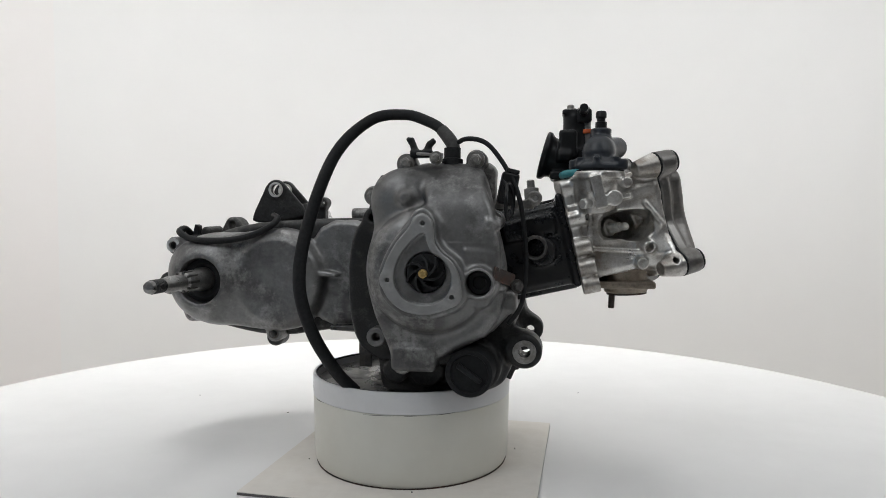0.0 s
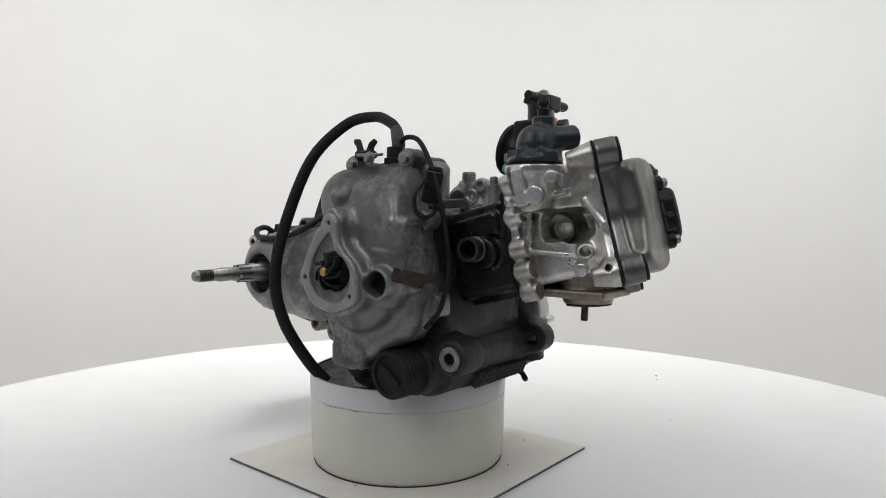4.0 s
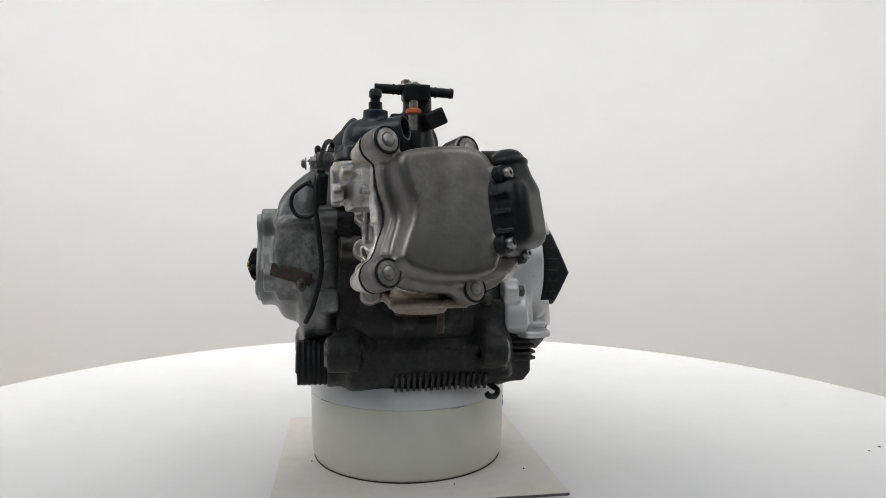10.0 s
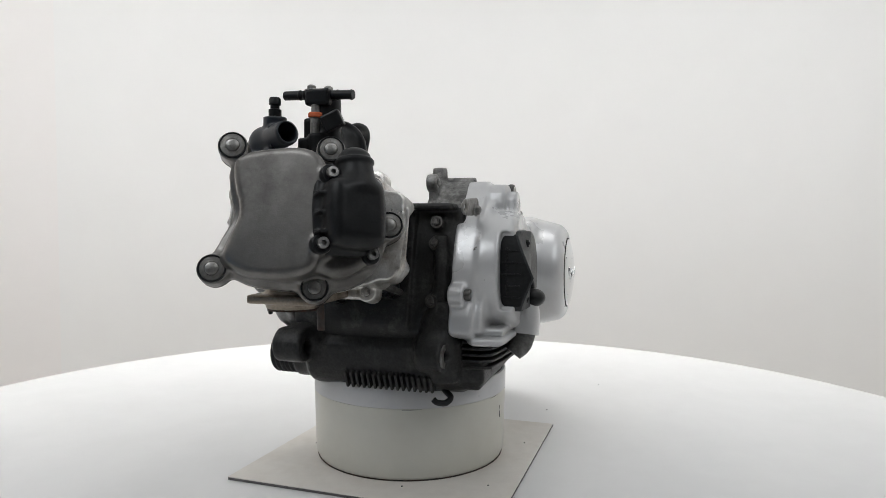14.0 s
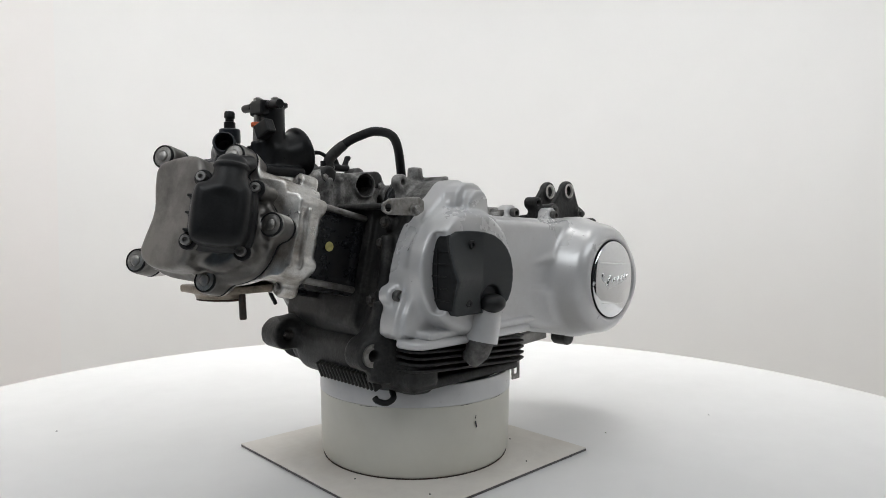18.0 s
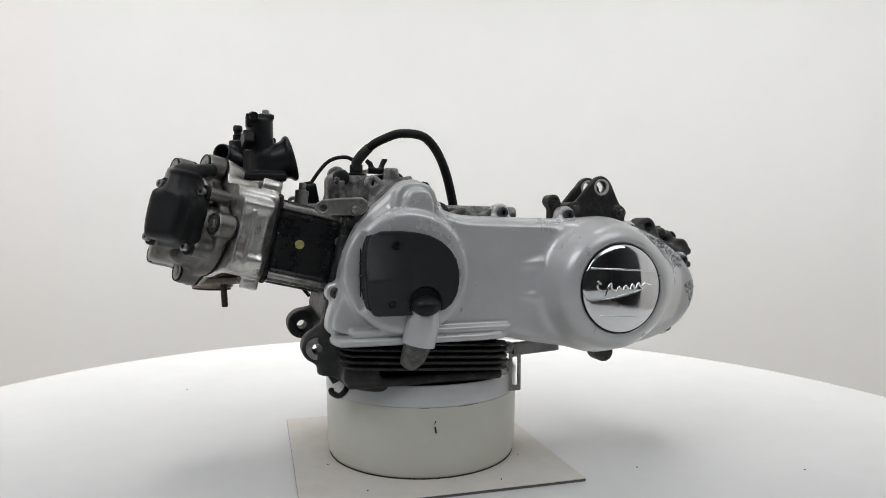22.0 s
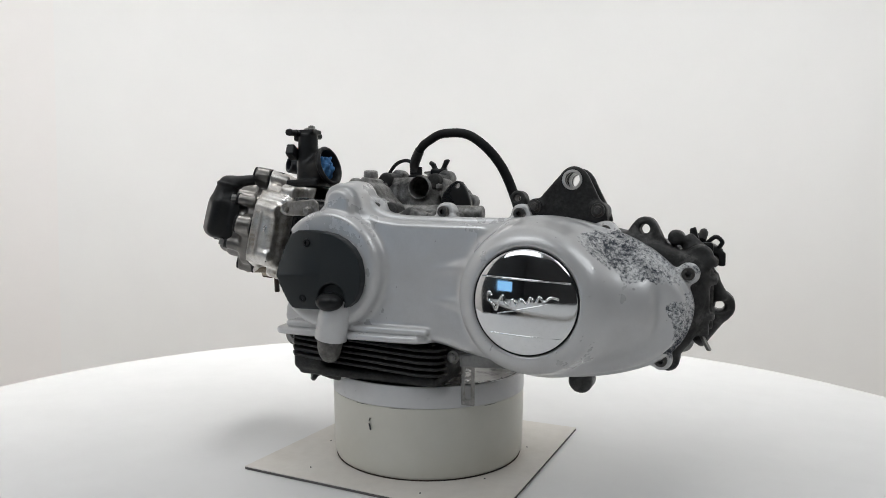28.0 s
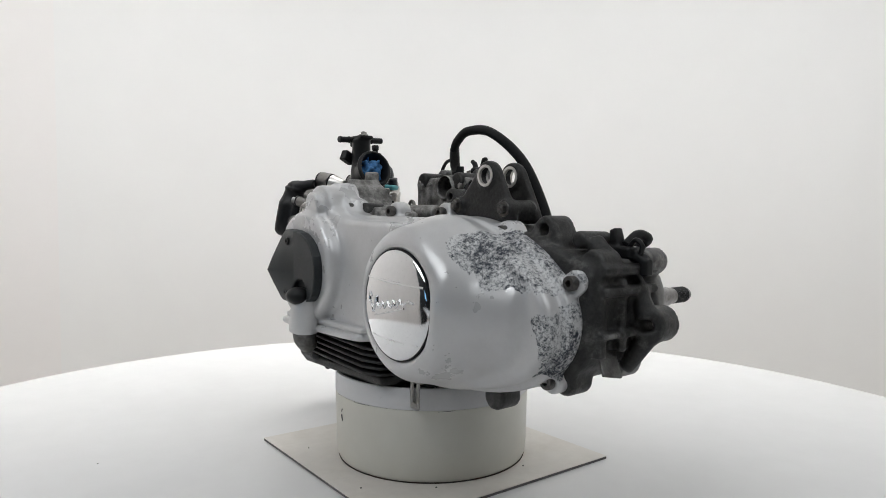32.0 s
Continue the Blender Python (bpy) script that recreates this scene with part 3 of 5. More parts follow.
def gear_housing_sdf(p):
    a = prism(p, [(-0.335, 0.19), (-0.345, 0.25), (-0.3, 0.27), (-0.24, 0.288), (-0.15, 0.294), (-0.04, 0.296), (-0.03, 0.16), (-0.13, 0.146), (-0.2, 0.134), (-0.27, 0.145), (-0.318, 0.16)], "y", 0.015, 0.086, 0.008)
    for x, z, r in ((-0.35, 0.2055, 0.0155), (-0.2818, 0.283, 0.0105), (-0.2202, 0.1265, 0.0125), (-0.333, 0.257, 0.012), (-0.305, 0.156, 0.011)):
        y0, y1 = (0.004, 0.03) if x < -0.34 else (0.055, 0.08)
        a = U(0.008, a, rod(p, (x, y0, z), (x, y1, z), r))
        dx, dz, ym = (-0.24 - x), (0.215 - z), (y0 + y1) / 2
        a = U(0.008, a, rod(p, (x, ym, z), (x + dx * 0.4, ym, z + dz * 0.4), r * 0.55, r * 0.9, 0.004))
    for k in range(4):
        a = U(0.004, a, box(p, (-0.335 + 0.014 * k, 0.05, 0.2 - 0.012 * k), (0.012, 0.03, 0.003), 0.002))
    for z in (0.235, 0.252):
        a = U(0.004, a, box(p, (-0.335, 0.045, z), (0.014, 0.035, 0.004), 0.002))
    a = U(0.003, a, prism(p, [(-0.262, 0.275), (-0.27, 0.29), (-0.278, 0.2965), (-0.288, 0.2955), (-0.294, 0.286), (-0.303, 0.265)], "y", 0.052, 0.079, 0.002, 1))
    a = U(0.003, a, box(p, (-0.339, 0.052, 0.215), (0.006, 0.004, 0.03), 0.002), box(p, (-0.336, 0.075, 0.215), (0.006, 0.004, 0.034), 0.002), rod(p, (-0.33, 0.06, 0.262), (-0.318, 0.06, 0.276), 0.009, 0.008, 0.003), rod(p, (-0.31, 0.03, 0.275), (-0.31, 0.07, 0.276), 0.0075, None, 0.003))
    a = U(0.004, a, rod(p, (-0.338, 0.03, 0.245), (-0.352, 0.03, 0.21), 0.006, 0.009, 0.003), rod(p, (-0.33, 0.03, 0.165), (-0.352, 0.025, 0.2), 0.006, 0.009, 0.003))
    return cut(0.002, a, rod(p, (-0.35, -0.02, 0.2055), (-0.35, 0.06, 0.2055), 0.0055), rod(p, (-0.2818, 0.04, 0.284), (-0.2818, 0.1, 0.284), 0.005))


gear_housing = put("gearbox_housing", solid("gearbox_housing", gear_housing_sdf, (-0.375, 0.0, 0.1), (-0.02, 0.09, 0.305), 0.002), DUSTY, label="dusty black gearbox housing with mounting lugs")
for x, y, z in ((-0.35, 0.0035, 0.2055),):
    put("bush", ring([(0.0095, -0.001), (0.0095, 0.0015), (0.0055, 0.0016), (0.0053, -0.01)], 24), STEEL, gear_housing, "bare steel bush", along((x, y, z), (0, -1, 0) if x < -0.34 else (0, 1, 0)))


def case_sdf(p):
    x, y, z = p
    a = prism(p, [(-0.06, 0.29), (-0.01, 0.3), (0.06, 0.306), (0.1, 0.306), (0.125, 0.285), (0.135, 0.235), (0.135, 0.19), (0.11, 0.15), (0.06, 0.13), (-0.02, 0.13), (-0.06, 0.16)], "y", -0.108, 0.084, 0.006)
    front = (x - 0.047) * 0.974 + (z - 0.241) * 0.2265 - np.where(y > 0.03, 0.058, 0.064)
    a = -U(0.003, -a, -(front + 0 * y))
    a = U(0.006, a, prism(p, [(0.098, 0.28), (0.08, 0.302), (0.058, 0.321), (0.045, 0.333), (0.028, 0.333), (0.015, 0.315), (-0.01, 0.296), (-0.01, 0.27)], "y", 0.03, 0.084, 0.006), rod(p, (0.0, 0.04, 0.3), (0.0, 0.084, 0.302), 0.011))
    for u, w in ((0.012, 0.345), (0.087, 0.348), (0.1, 0.292), (0.091, 0.176), (-0.02, 0.318), (-0.03, 0.295), (0.006, 0.138), (-0.022, 0.165)):
        a = U(0.008, a, rod(p, (u, -0.108, w), (u, -0.07, w), 0.0115))
    for w in (0.205, 0.266, 0.289):
        u = 0.047 + (0.062 - (w - 0.241) * 0.2265) / 0.974
        a = U(0.004, a, rod(p, (u - 0.008, 0.0545, w), (u + 0.004, 0.0545, w + 0.001), 0.0078, None, 0.001))
    # web and strut down the front, beside the belt cover
    a = U(0.004, a, rod(p, (0.104, 0.06, 0.275), (0.118, 0.064, 0.17), 0.007, 0.01), rod(p, (0.112, 0.02, 0.16), (0.114, 0.06, 0.215), 0.004, None, 0.002), rod(p, (0.113, -0.07, 0.165), (0.112, 0.03, 0.16), 0.004, None, 0.002))
    a = U(0.003, a, box(p, (0.1, 0.025, 0.307), (0.012, 0.05, 0.0035), 0.003), box(p, (0.03, 0.0, 0.306), (0.05, 0.004, 0.005), 0.003), box(p, (-0.02, 0.02, 0.302), (0.004, 0.05, 0.005), 0.003))
    return cut(0.002, a, rod(p, (-0.03, -0.12, 0.295), (-0.03, -0.08, 0.295), 0.0048))


case = put("crankcase", solid("crankcase", case_sdf, (-0.07, -0.112, 0.12), (0.185, 0.09, 0.37), 0.0025), CASE, label="worn dark grey crankcase casting with oily patches")
put("case_tower", solid("case_tower", lambda p: cut(0.001, U(0.004, prism(p, [(0.101, 0.28), (0.083, 0.304), (0.061, 0.324), (0.048, 0.337), (0.026, 0.337), (0.013, 0.317), (-0.012, 0.299), (-0.012, 0.285)], "y", 0.031, 0.083, 0.009), rod(p, (0.047, 0.041, 0.31), (0.047, 0.041, 0.353), 0.0105, 0.0085), rod(p, (0.069, 0.033, 0.335), (0.069, 0.045, 0.335), 0.0095), box(p, (0.062, 0.04, 0.322), (0.012, 0.005, 0.016), 0.003), box(p, (0.035, 0.06, 0.336), (0.003, 0.022, 0.006), 0.002)), rod(p, (0.069, 0.0, 0.335), (0.069, 0.06, 0.335), 0.0036)), (-0.015, 0.018, 0.275), (0.104, 0.087, 0.356), 0.0018), CASTLIGHT, case, "bare light grey cast tower beside the belt cover")
for z in (0.205, 0.266, 0.289):
    u = 0.047 + (0.066 - (z - 0.241) * 0.2265) / 0.974
    put("bolt", BOLT_DARK, None, case, m=along((u, 0.0545, z + 0.001), (0.97, 0, 0.23)))


def top_box_sdf(p):
    """The pump outlet housing behind the flywheel cover, with its open pipe."""
    a = box(p, (0.055, -0.092, 0.328), (0.05, 0.02, 0.024), 0.008)
    a = U(0.006, a, rod(p, (0.033, -0.11, 0.337), (0.033, -0.0655, 0.337), 0.0165, None, 0.0008), rod(p, (0.005, -0.1, 0.338), (0.005, -0.075, 0.338), 0.012), rod(p, (0.093, -0.1, 0.345), (0.093, -0.075, 0.345), 0.0095))
    a = U(0.004, a, box(p, (0.07, -0.073, 0.32), (0.004, 0.006, 0.024), 0.002), box(p, (0.087, -0.073, 0.32), (0.004, 0.006, 0.024), 0.002), rod(p, (-0.012, -0.1, 0.325), (-0.012, -0.07, 0.325), 0.014))
    return cut(0.001, a, rod(p, (0.033, -0.1145, 0.337), (0.033, -0.05, 0.337), 0.0146))


top_box = put("pump_outlet_housing", solid("pump_outlet_housing", top_box_sdf, (-0.03, -0.116, 0.295), (0.11, -0.06, 0.358), 0.0018), CASTLIGHT, label="cast pump outlet housing with an open round pipe")
# black disc closes the pipe and stands in for the shade deep inside
put("pipe_shade_disc", lathe([(0.0143, 0), (0.0143, 0.003)], 24), GRIME, top_box, "black disc closing the pipe, dark for the shade of its depth", along((0.033, -0.113, 0.337), (0, 1, 0)))
for x, y, z, w in ((0.093, -0.0752, 0.345, (0, 1, 0)), (0.005, -0.0752, 0.338, (0, 1, 0))):
    put("bolt", BOLT_S, None, top_box, m=along((x, y, z), w))


def rear_wing_sdf(p):
    a = prism(p, [(-0.045, 0.292), (-0.045, 0.312), (-0.034, 0.343), (-0.02, 0.346), (0.0, 0.325), (0.0, 0.292)], "y", -0.074, -0.064, 0.002, 1)
    return cut(0.001, a, rod(p, (-0.025, -0.1, 0.3385), (-0.025, 0.05, 0.3385), 0.0035))


put("cable_bracket", solid("cable_bracket", rear_wing_sdf, (-0.05, -0.078, 0.285), (0.005, -0.06, 0.35), 0.0015), BLACKPAINT, label="black sheet bracket with an eyelet")
put("wire_ear", solid("wire_ear", lambda p: cut(0.001, U(0.004, box(p, (0.12, -0.096, 0.309), (0.026, 0.0018, 0.005), 0.001), rod(p, (0.147, -0.098, 0.316), (0.147, -0.094, 0.316), 0.0078, None, 0.001)), rod(p, (0.147, -0.12, 0.316), (0.147, -0.08, 0.316), 0.003)), (0.09, -0.102, 0.3), (0.158, -0.09, 0.327), 0.0012), STEEL, label="small bare steel ear with a hole")

# sump, fins and front mounts
def sump_sdf(p):
    a = prism(p, [(-0.075, 0.16), (0.0, 0.17), (0.128, 0.175), (0.122, 0.118), (0.095, 0.1), (0.04, 0.0965), (-0.05, 0.0965), (-0.08, 0.118)], "y", 0.03, 0.086, 0.008)
    a = U(0.01, a, prism(p, [(-0.028, 0.17), (0.128, 0.175), (0.122, 0.118), (0.095, 0.1), (0.04, 0.0965), (-0.018, 0.0965), (-0.028, 0.11)], "y", -0.098, 0.05, 0.008))
    a = U(0.012, a, rod(p, (0.138, -0.119, 0.153), (0.138, -0.085, 0.153), 0.0185), rod(p, (0.138, -0.105, 0.153), (0.09, -0.085, 0.17), 0.015, 0.025))
    a = U(0.012, a, rod(p, (0.138, 0.045, 0.1505), (0.138, 0.072, 0.1505), 0.0165), rod(p, (0.138, 0.058, 0.1505), (0.1, 0.055, 0.19), 0.012, 0.02), rod(p, (0.138, 0.058, 0.1505), (0.095, 0.05, 0.14), 0.012, 0.018))
    a = U(0.008, a, rod(p, (0.117, 0.066, 0.205), (0.125, 0.07, 0.12), 0.011, 0.014))
    a = U(0.008, a, rod(p, (0.03, -0.105, 0.127), (0.03, -0.09, 0.127), 0.019), rod(p, (-0.005, -0.11, 0.125), (-0.005, -0.09, 0.125), 0.014))
    a = U(0.006, a, rod(p, (0.086, -0.118, 0.1345), (0.086, -0.09, 0.1345), 0.027))
    a = U(0.006, a, box(p, (0.095, 0.094, 0.13), (0.02, 0.016, 0.014), 0.006), box(p, (0.02, 0.093, 0.115), (0.09, 0.012, 0.006), 0.004))
    return cut(0.002, a, rod(p, (0.138, -0.15, 0.153), (0.138, -0.07, 0.153), 0.0062), rod(p, (0.138, 0.0, 0.1505), (0.138, 0.1, 0.1505), 0.0055))


sump = put("sump", solid("sump", sump_sdf, (-0.09, -0.13, 0.09), (0.16, 0.13, 0.215), 0.0026), GRIME, label="oily black sump casting with front mounting bosses")
for y, w in ((-0.1195, -1), (0.0725, 1)):
    put("bush", ring([(0.0125, -0.001), (0.0125, 0.002), (0.0065, 0.0022), (0.006, -0.02)], 28), STEEL, sump, "steel mounting bush", along((0.138, y, 0.153 if w < 0 else 0.1505), (0, w, 0)))
for k in range(16):
    put("rib", block(0.014, 0.0032, 0.02, 0.001), GRIME, sump, m=pose(0.1165, -0.045 + 0.0066 * k, 0.117, 0, 24, 0))
FIN = solid("cooling_fin", lambda p: prism(p, [(-0.098, -0.02), (-0.09, 0.016), (-0.02, 0.02), (0.06, 0.022), (0.098, 0.02), (0.1, -0.02)], "z", -0.0016, 0.0016, 0.0012, 1), (-0.1, -0.022, -0.002), (0.1, 0.024, 0.002), 0.0011)
for k in range(5):
    put("cooling_fin", FIN, GRIME, sump, m=pose(0.0185, 0.1, 0.1565 - 0.0068 * k, 0, -3.6, -2.0))
for k in range(3):
    put("fin_web", block(0.004, 0.012, 0.026, 0.001), GRIME, sump, m=pose(-0.06 + 0.06 * k, 0.096, 0.143, 0, 0, 0))

oil = put("oil_filter_cap", lathe([(0.025, -0.03), (0.025, -0.003)] + [(0.0256 if k % 2 else 0.0243, 0.0028 * k) for k in range(11)] + [(0.0252, 0.031), (0.024, 0.033), (0.02, 0.0332), (0.019, 0.03)], 48), RUBBER, label="black ribbed oil filter cap", m=along((0.083, -0.117, 0.1345), (0, -1, 0)))
put("grip_bar", block(0.03, 0.006, 0.006, 0.002), RUBBER, oil, m=pose(0.083, -0.149, 0.1345, 90, 35, 0))

# flywheel and water pump cover
def flywheel_sdf(p):
    a = prism(p, [(-0.02, 0.32), (0.0, 0.343), (0.03, 0.354), (0.09, 0.352), (0.101, 0.33), (0.108, 0.285), (0.12, 0.25), (0.119, 0.21), (0.105, 0.175), (0.083, 0.163), (0.058, 0.15), (0.036, 0.135), (0.003, 0.136), (-0.008, 0.165), (-0.024, 0.2), (-0.028, 0.24), (-0.02, 0.28)], "y", -0.148, -0.106, 0.012)
    # raised block over the stator, bounded by the pump boss
    a = U(0.005, a, prism(p, [(0.0375, 0.338), (0.0375, 0.311), (0.049, 0.302), (0.055, 0.275), (0.072, 0.2476), (0.078, 0.215), (0.1, 0.2), (0.115, 0.225), (0.117, 0.262), (0.111, 0.288), (0.107, 0.306), (0.097, 0.33), (0.09, 0.345), (0.046, 0.347)], "y", -0.171, -0.13, 0.006, 1))
    a = U(0.006, a, rod(p, (0.042, -0.13, 0.241), (0.042, -0.171, 0.241), 0.0735, 0.06, 0.012))
    x, y, z = p
    lean = -0.178 + 0.056 * (np.clip(z - 0.27, 0, 1) / 0.085) ** 2.4 + 0.02 * (np.clip(0.012 - x, 0, 1) / 0.04) ** 2
    a = -U(0.01, -a, -np.where(z > 0.27, lean - y, -0.05 + 0 * y + 0 * x))
    a = U(0.008, a, prism(p, [(u + (u - 0.042) * 0.12, v + (v - 0.243) * 0.12) for u, v in FLANGE], "y", -0.1895, -0.15, 0.003, 0))
    a = U(0.01, a, ball(p, (0.012, -0.138, 0.315), (0.034, 0.018, 0.03)), rod(p, (0.018, -0.15, 0.315), (0.018, -0.164, 0.315), 0.0085, 0.006, 0.003))
    a = U(0.005, a, rod(p, (0.096, -0.15, 0.2304), (0.096, -0.184, 0.2304), 0.0175, 0.0155), box(p, (0.024, -0.14, 0.148), (0.024, 0.013, 0.014), 0.006))
    # cast ribs and part lines
    a = U(0.003, a, rod(p, (0.02, -0.158, 0.297), (0.04, -0.17, 0.3), 0.0045, None, 0.002), rod(p, (0.08, -0.1715, 0.262), (0.112, -0.168, 0.258), 0.003, None, 0.002), rod(p, (0.1, -0.169, 0.29), (0.114, -0.16, 0.285), 0.006, None, 0.002))
    a = U(0.004, a, box(p, (0.104, -0.14, 0.291), (0.012, 0.022, 0.004), 0.003), box(p, (0.11, -0.135, 0.225), (0.01, 0.018, 0.005), 0.004))
    a = U(0.003, a, box(p, (0.1, -0.118, 0.206), (0.03, 0.012, 0.012), 0.005), rod(p, (0.098, -0.12, 0.178), (0.122, -0.12, 0.205), 0.008, None, 0.003))
    for x, z in ((0.012, 0.352), (0.087, 0.355), (0.1057, 0.292), (0.091, 0.178), (-0.024, 0.318), (0.007, 0.136), (-0.022, 0.165)):
        a = U(0.004, a, rod(p, (x, -0.128, z), (x, -0.106, z), 0.0108))
    return cut(0.0012, a, rod(p, (0.096, -0.2, 0.2304), (0.096, -0.165, 0.2304), 0.0125), rod(p, (0.0449, -0.22, 0.2408), (0.0449, -0.16, 0.2408), 0.0197), prism(p, VOLUTE, "y", -0.22, -0.188, 0.0005, 0),
               rod(p, (-0.022, -0.16, 0.165), (-0.022, -0.115, 0.165), 0.0045))


# outline of the pump flange and of the spiral chamber in it
FLANGE = flowing([(0.043, 0.298), (0.0345, 0.2945), (0.029, 0.285), (0.0165, 0.27), (0.006, 0.251), (0.002, 0.2336), (0.007, 0.2175), (0.0226, 0.204), (0.0445, 0.2), (0.062, 0.204), (0.0735, 0.2095), (0.0805, 0.2195), (0.079, 0.237), (0.0725, 0.251), (0.061, 0.261), (0.0545, 0.271), (0.0522, 0.289)])
VOLUTE = flowing([(0.0435, 0.2795), (0.031, 0.2705), (0.0185, 0.2535), (0.0145, 0.2345), (0.0215, 0.2185), (0.0345, 0.2112), (0.0507, 0.2105), (0.0645, 0.217), (0.0708, 0.23), (0.0697, 0.2432), (0.062, 0.254), (0.0518, 0.2605), (0.0475, 0.2702)])
flywheel = put("flywheel_cover", solid("flywheel_cover", flywheel_sdf, (-0.045, -0.192, 0.115), (0.135, -0.1, 0.37), 0.0015), CAST, label="grey cast flywheel and water pump cover with oxide stains")


def pump_face_sdf(p):
    face = U(0.004, prism(p, FLANGE, "y", -0.1935, -0.1885, 0.0012, 0), *[rod(p, (u, -0.1935, v), (u, -0.184, v), 0.0082, None, 0.001) for u, v in ((0.043, 0.289), (0.008, 0.2337), (0.0716, 0.218))])
    return cut(0.0008, face, prism(p, VOLUTE, "y", -0.21, -0.17, 0.0005, 0), *[rod(p, (u, -0.21, v), (u, -0.187, v), 0.0024) for u, v in ((0.043, 0.289), (0.008, 0.2337), (0.0716, 0.218))])


put("pump_face", solid("pump_face", pump_face_sdf, (-0.01, -0.196, 0.19), (0.09, -0.182, 0.305), 0.0011), MACHINED, flywheel, "bare machined water pump flange with three holes")
AT_PUMP = along((0.0455, -0.186, 0.241), (0, -1, 0))
impeller = put("impeller", lathe([(0.0188, 0), (0.0188, 0.003), (0.012, 0.0045), (0.0085, 0.009), (0.007, 0.0155), (0.006, 0.017)], 32), RUBBER, None, "black plastic water pump impeller", AT_PUMP)


def blade(turn):
    """A curved vane standing on the impeller disc, lower towards its outer end."""
    bm = bmesh.new()
    rows = []
    for k in range(7):
        r, a, top = 0.006 + 0.0021 * k, turn + 0.16 * k, 0.0185 - 0.0009 * k
        side = Vector((-math.sin(a + 0.5), math.cos(a + 0.5), 0)) * 0.0011
        c = Vector((r * math.cos(a), r * math.sin(a), 0.002))
        rows.append([bm.verts.new(q) for q in (c - side, c + side, c + side + Vector((0, 0, top - 0.002)), c - side + Vector((0, 0, top - 0.002)))])
    for a, b in zip(rows, rows[1:]):
        for k in range(4):
            bm.faces.new((a[k], a[(k + 1) % 4], b[(k + 1) % 4], b[k]))
    bm.faces.new(rows[0])
    bm.faces.new(rows[-1][::-1])
    return finish(bm)


for k in range(7):
    put("vane", blade(2 * math.pi * k / 7), RUBBER, impeller, m=AT_PUMP)
put("impeller_nut", hex_bolt(0.0044, 0.0022, 1.1), BRASS, impeller, "brass hexagon nut", AT_PUMP @ pose(0, 0, 0.0155))
put("drain_plug", lathe([(0.011, 0), (0.011, 0.003), (0.007, 0.0032), (0.006, 0.001)], 24), RUBBER, flywheel, "black rubber plug in a round hole", along((0.096, -0.1685, 0.2304), (0, -1, 0)))
for x, y, z in ((-0.024, -0.1285, 0.318), (0.087, -0.1285, 0.355), (0.012, -0.1285, 0.352), (0.1057, -0.1285, 0.292), (0.091, -0.1285, 0.178), (0.007, -0.1285, 0.136)):
    put("bolt", BOLT_M, None, flywheel, m=along((x, y, z), (0, -1, 0), 13 * len(flywheel.children)))
put("stay_plate", block(0.046, 0.0025, 0.014, 0.001), RUST, flywheel, "rusty flat steel stay", pose(0.119, -0.155, 0.235, 0, 14, 68))
put("bolt", BOLT_DARK, None, flywheel, m=along((0.131, -0.143, 0.225), (0.55, -0.8, 0)))


# cylinder and head, in a frame along the bore
HS, HN = Vector((0.974, 0, 0.2265)), Vector((-0.2265, 0, 0.974))
HF = Matrix(((HS.x, 0, HN.x, CR[0]), (0, 1, 0, CR[1]), (HS.z, 0, HN.z, CR[2]), (0, 0, 0, 1)))
HI = HF.inverted()


def bore(x, y, z):
    """A place of the engine in the frame of the bore."""
    return tuple(HI @ Vector((x, y, z)))


def cylinder_sdf(p):
    a = box(p, (0.1, 0.0, -0.004), (0.044, 0.047, 0.047), 0.008)
    a = U(0.004, a, box(p, (0.139, 0.0, -0.002), (0.004, 0.051, 0.053), 0.004))
    a = cut(0.002, a, box(p, (0.103, 0.05, -0.002), (0.032, 0.0055, 0.036), 0.004))
    for n in (-0.043, 0.038):
        a = U(0.002, a, rod(p, (0.062, 0.046, n), (0.137, 0.046, n), 0.004))
    a = U(0.003, a, box(p, (0.1, 0.0, 0.043), (0.042, 0.012, 0.004), 0.003), box(p, (0.085, -0.03, 0.041), (0.006, 0.012, 0.008), 0.003), box(p, (0.1, -0.02, -0.052), (0.04, 0.004, 0.006), 0.003))
    a = U(0.004, a, box(p, (0.1, -0.048, 0.02), (0.03, 0.006, 0.012), 0.005), rod(p, (0.108, -0.045, -0.008), (0.108, -0.058, -0.008), 0.016))
    return a


cyl = put("cylinder", solid("cylinder", cylinder_sdf, (0.052, -0.065, -0.06), (0.146, 0.056, 0.056), 0.002), BLACKPAINT, label="satin black painted water-cooled cylinder", m=HF)
put("paint_dot", lathe([(0.0055, 0), (0.005, 0.0008)], 18), YELLOW, cyl, "yellow paint dot", along((0.1507, 0.0158, 0.2632), (0, 1, 0)))
put("coolant_stub", ring([(0.0135, 0), (0.0135, 0.009), (0.0115, 0.010), (0.0115, 0.017), (0.0125, 0.019), (0.0125, 0.022), (0.0098, 0.022), (0.0095, 0.002)], 28), DARKSTEEL, cyl, "brown-stained steel coolant stub", along((0.147, -0.083, 0.2625), (0.05, -1, 0.0)))
for n in (-0.043, 0.038):
    put("stud", tube([(0.066, 0.0485, n), (0.134, 0.0485, n)], 0.0036, 12, 1), STEEL, cyl, "grey steel cylinder stud", HF)

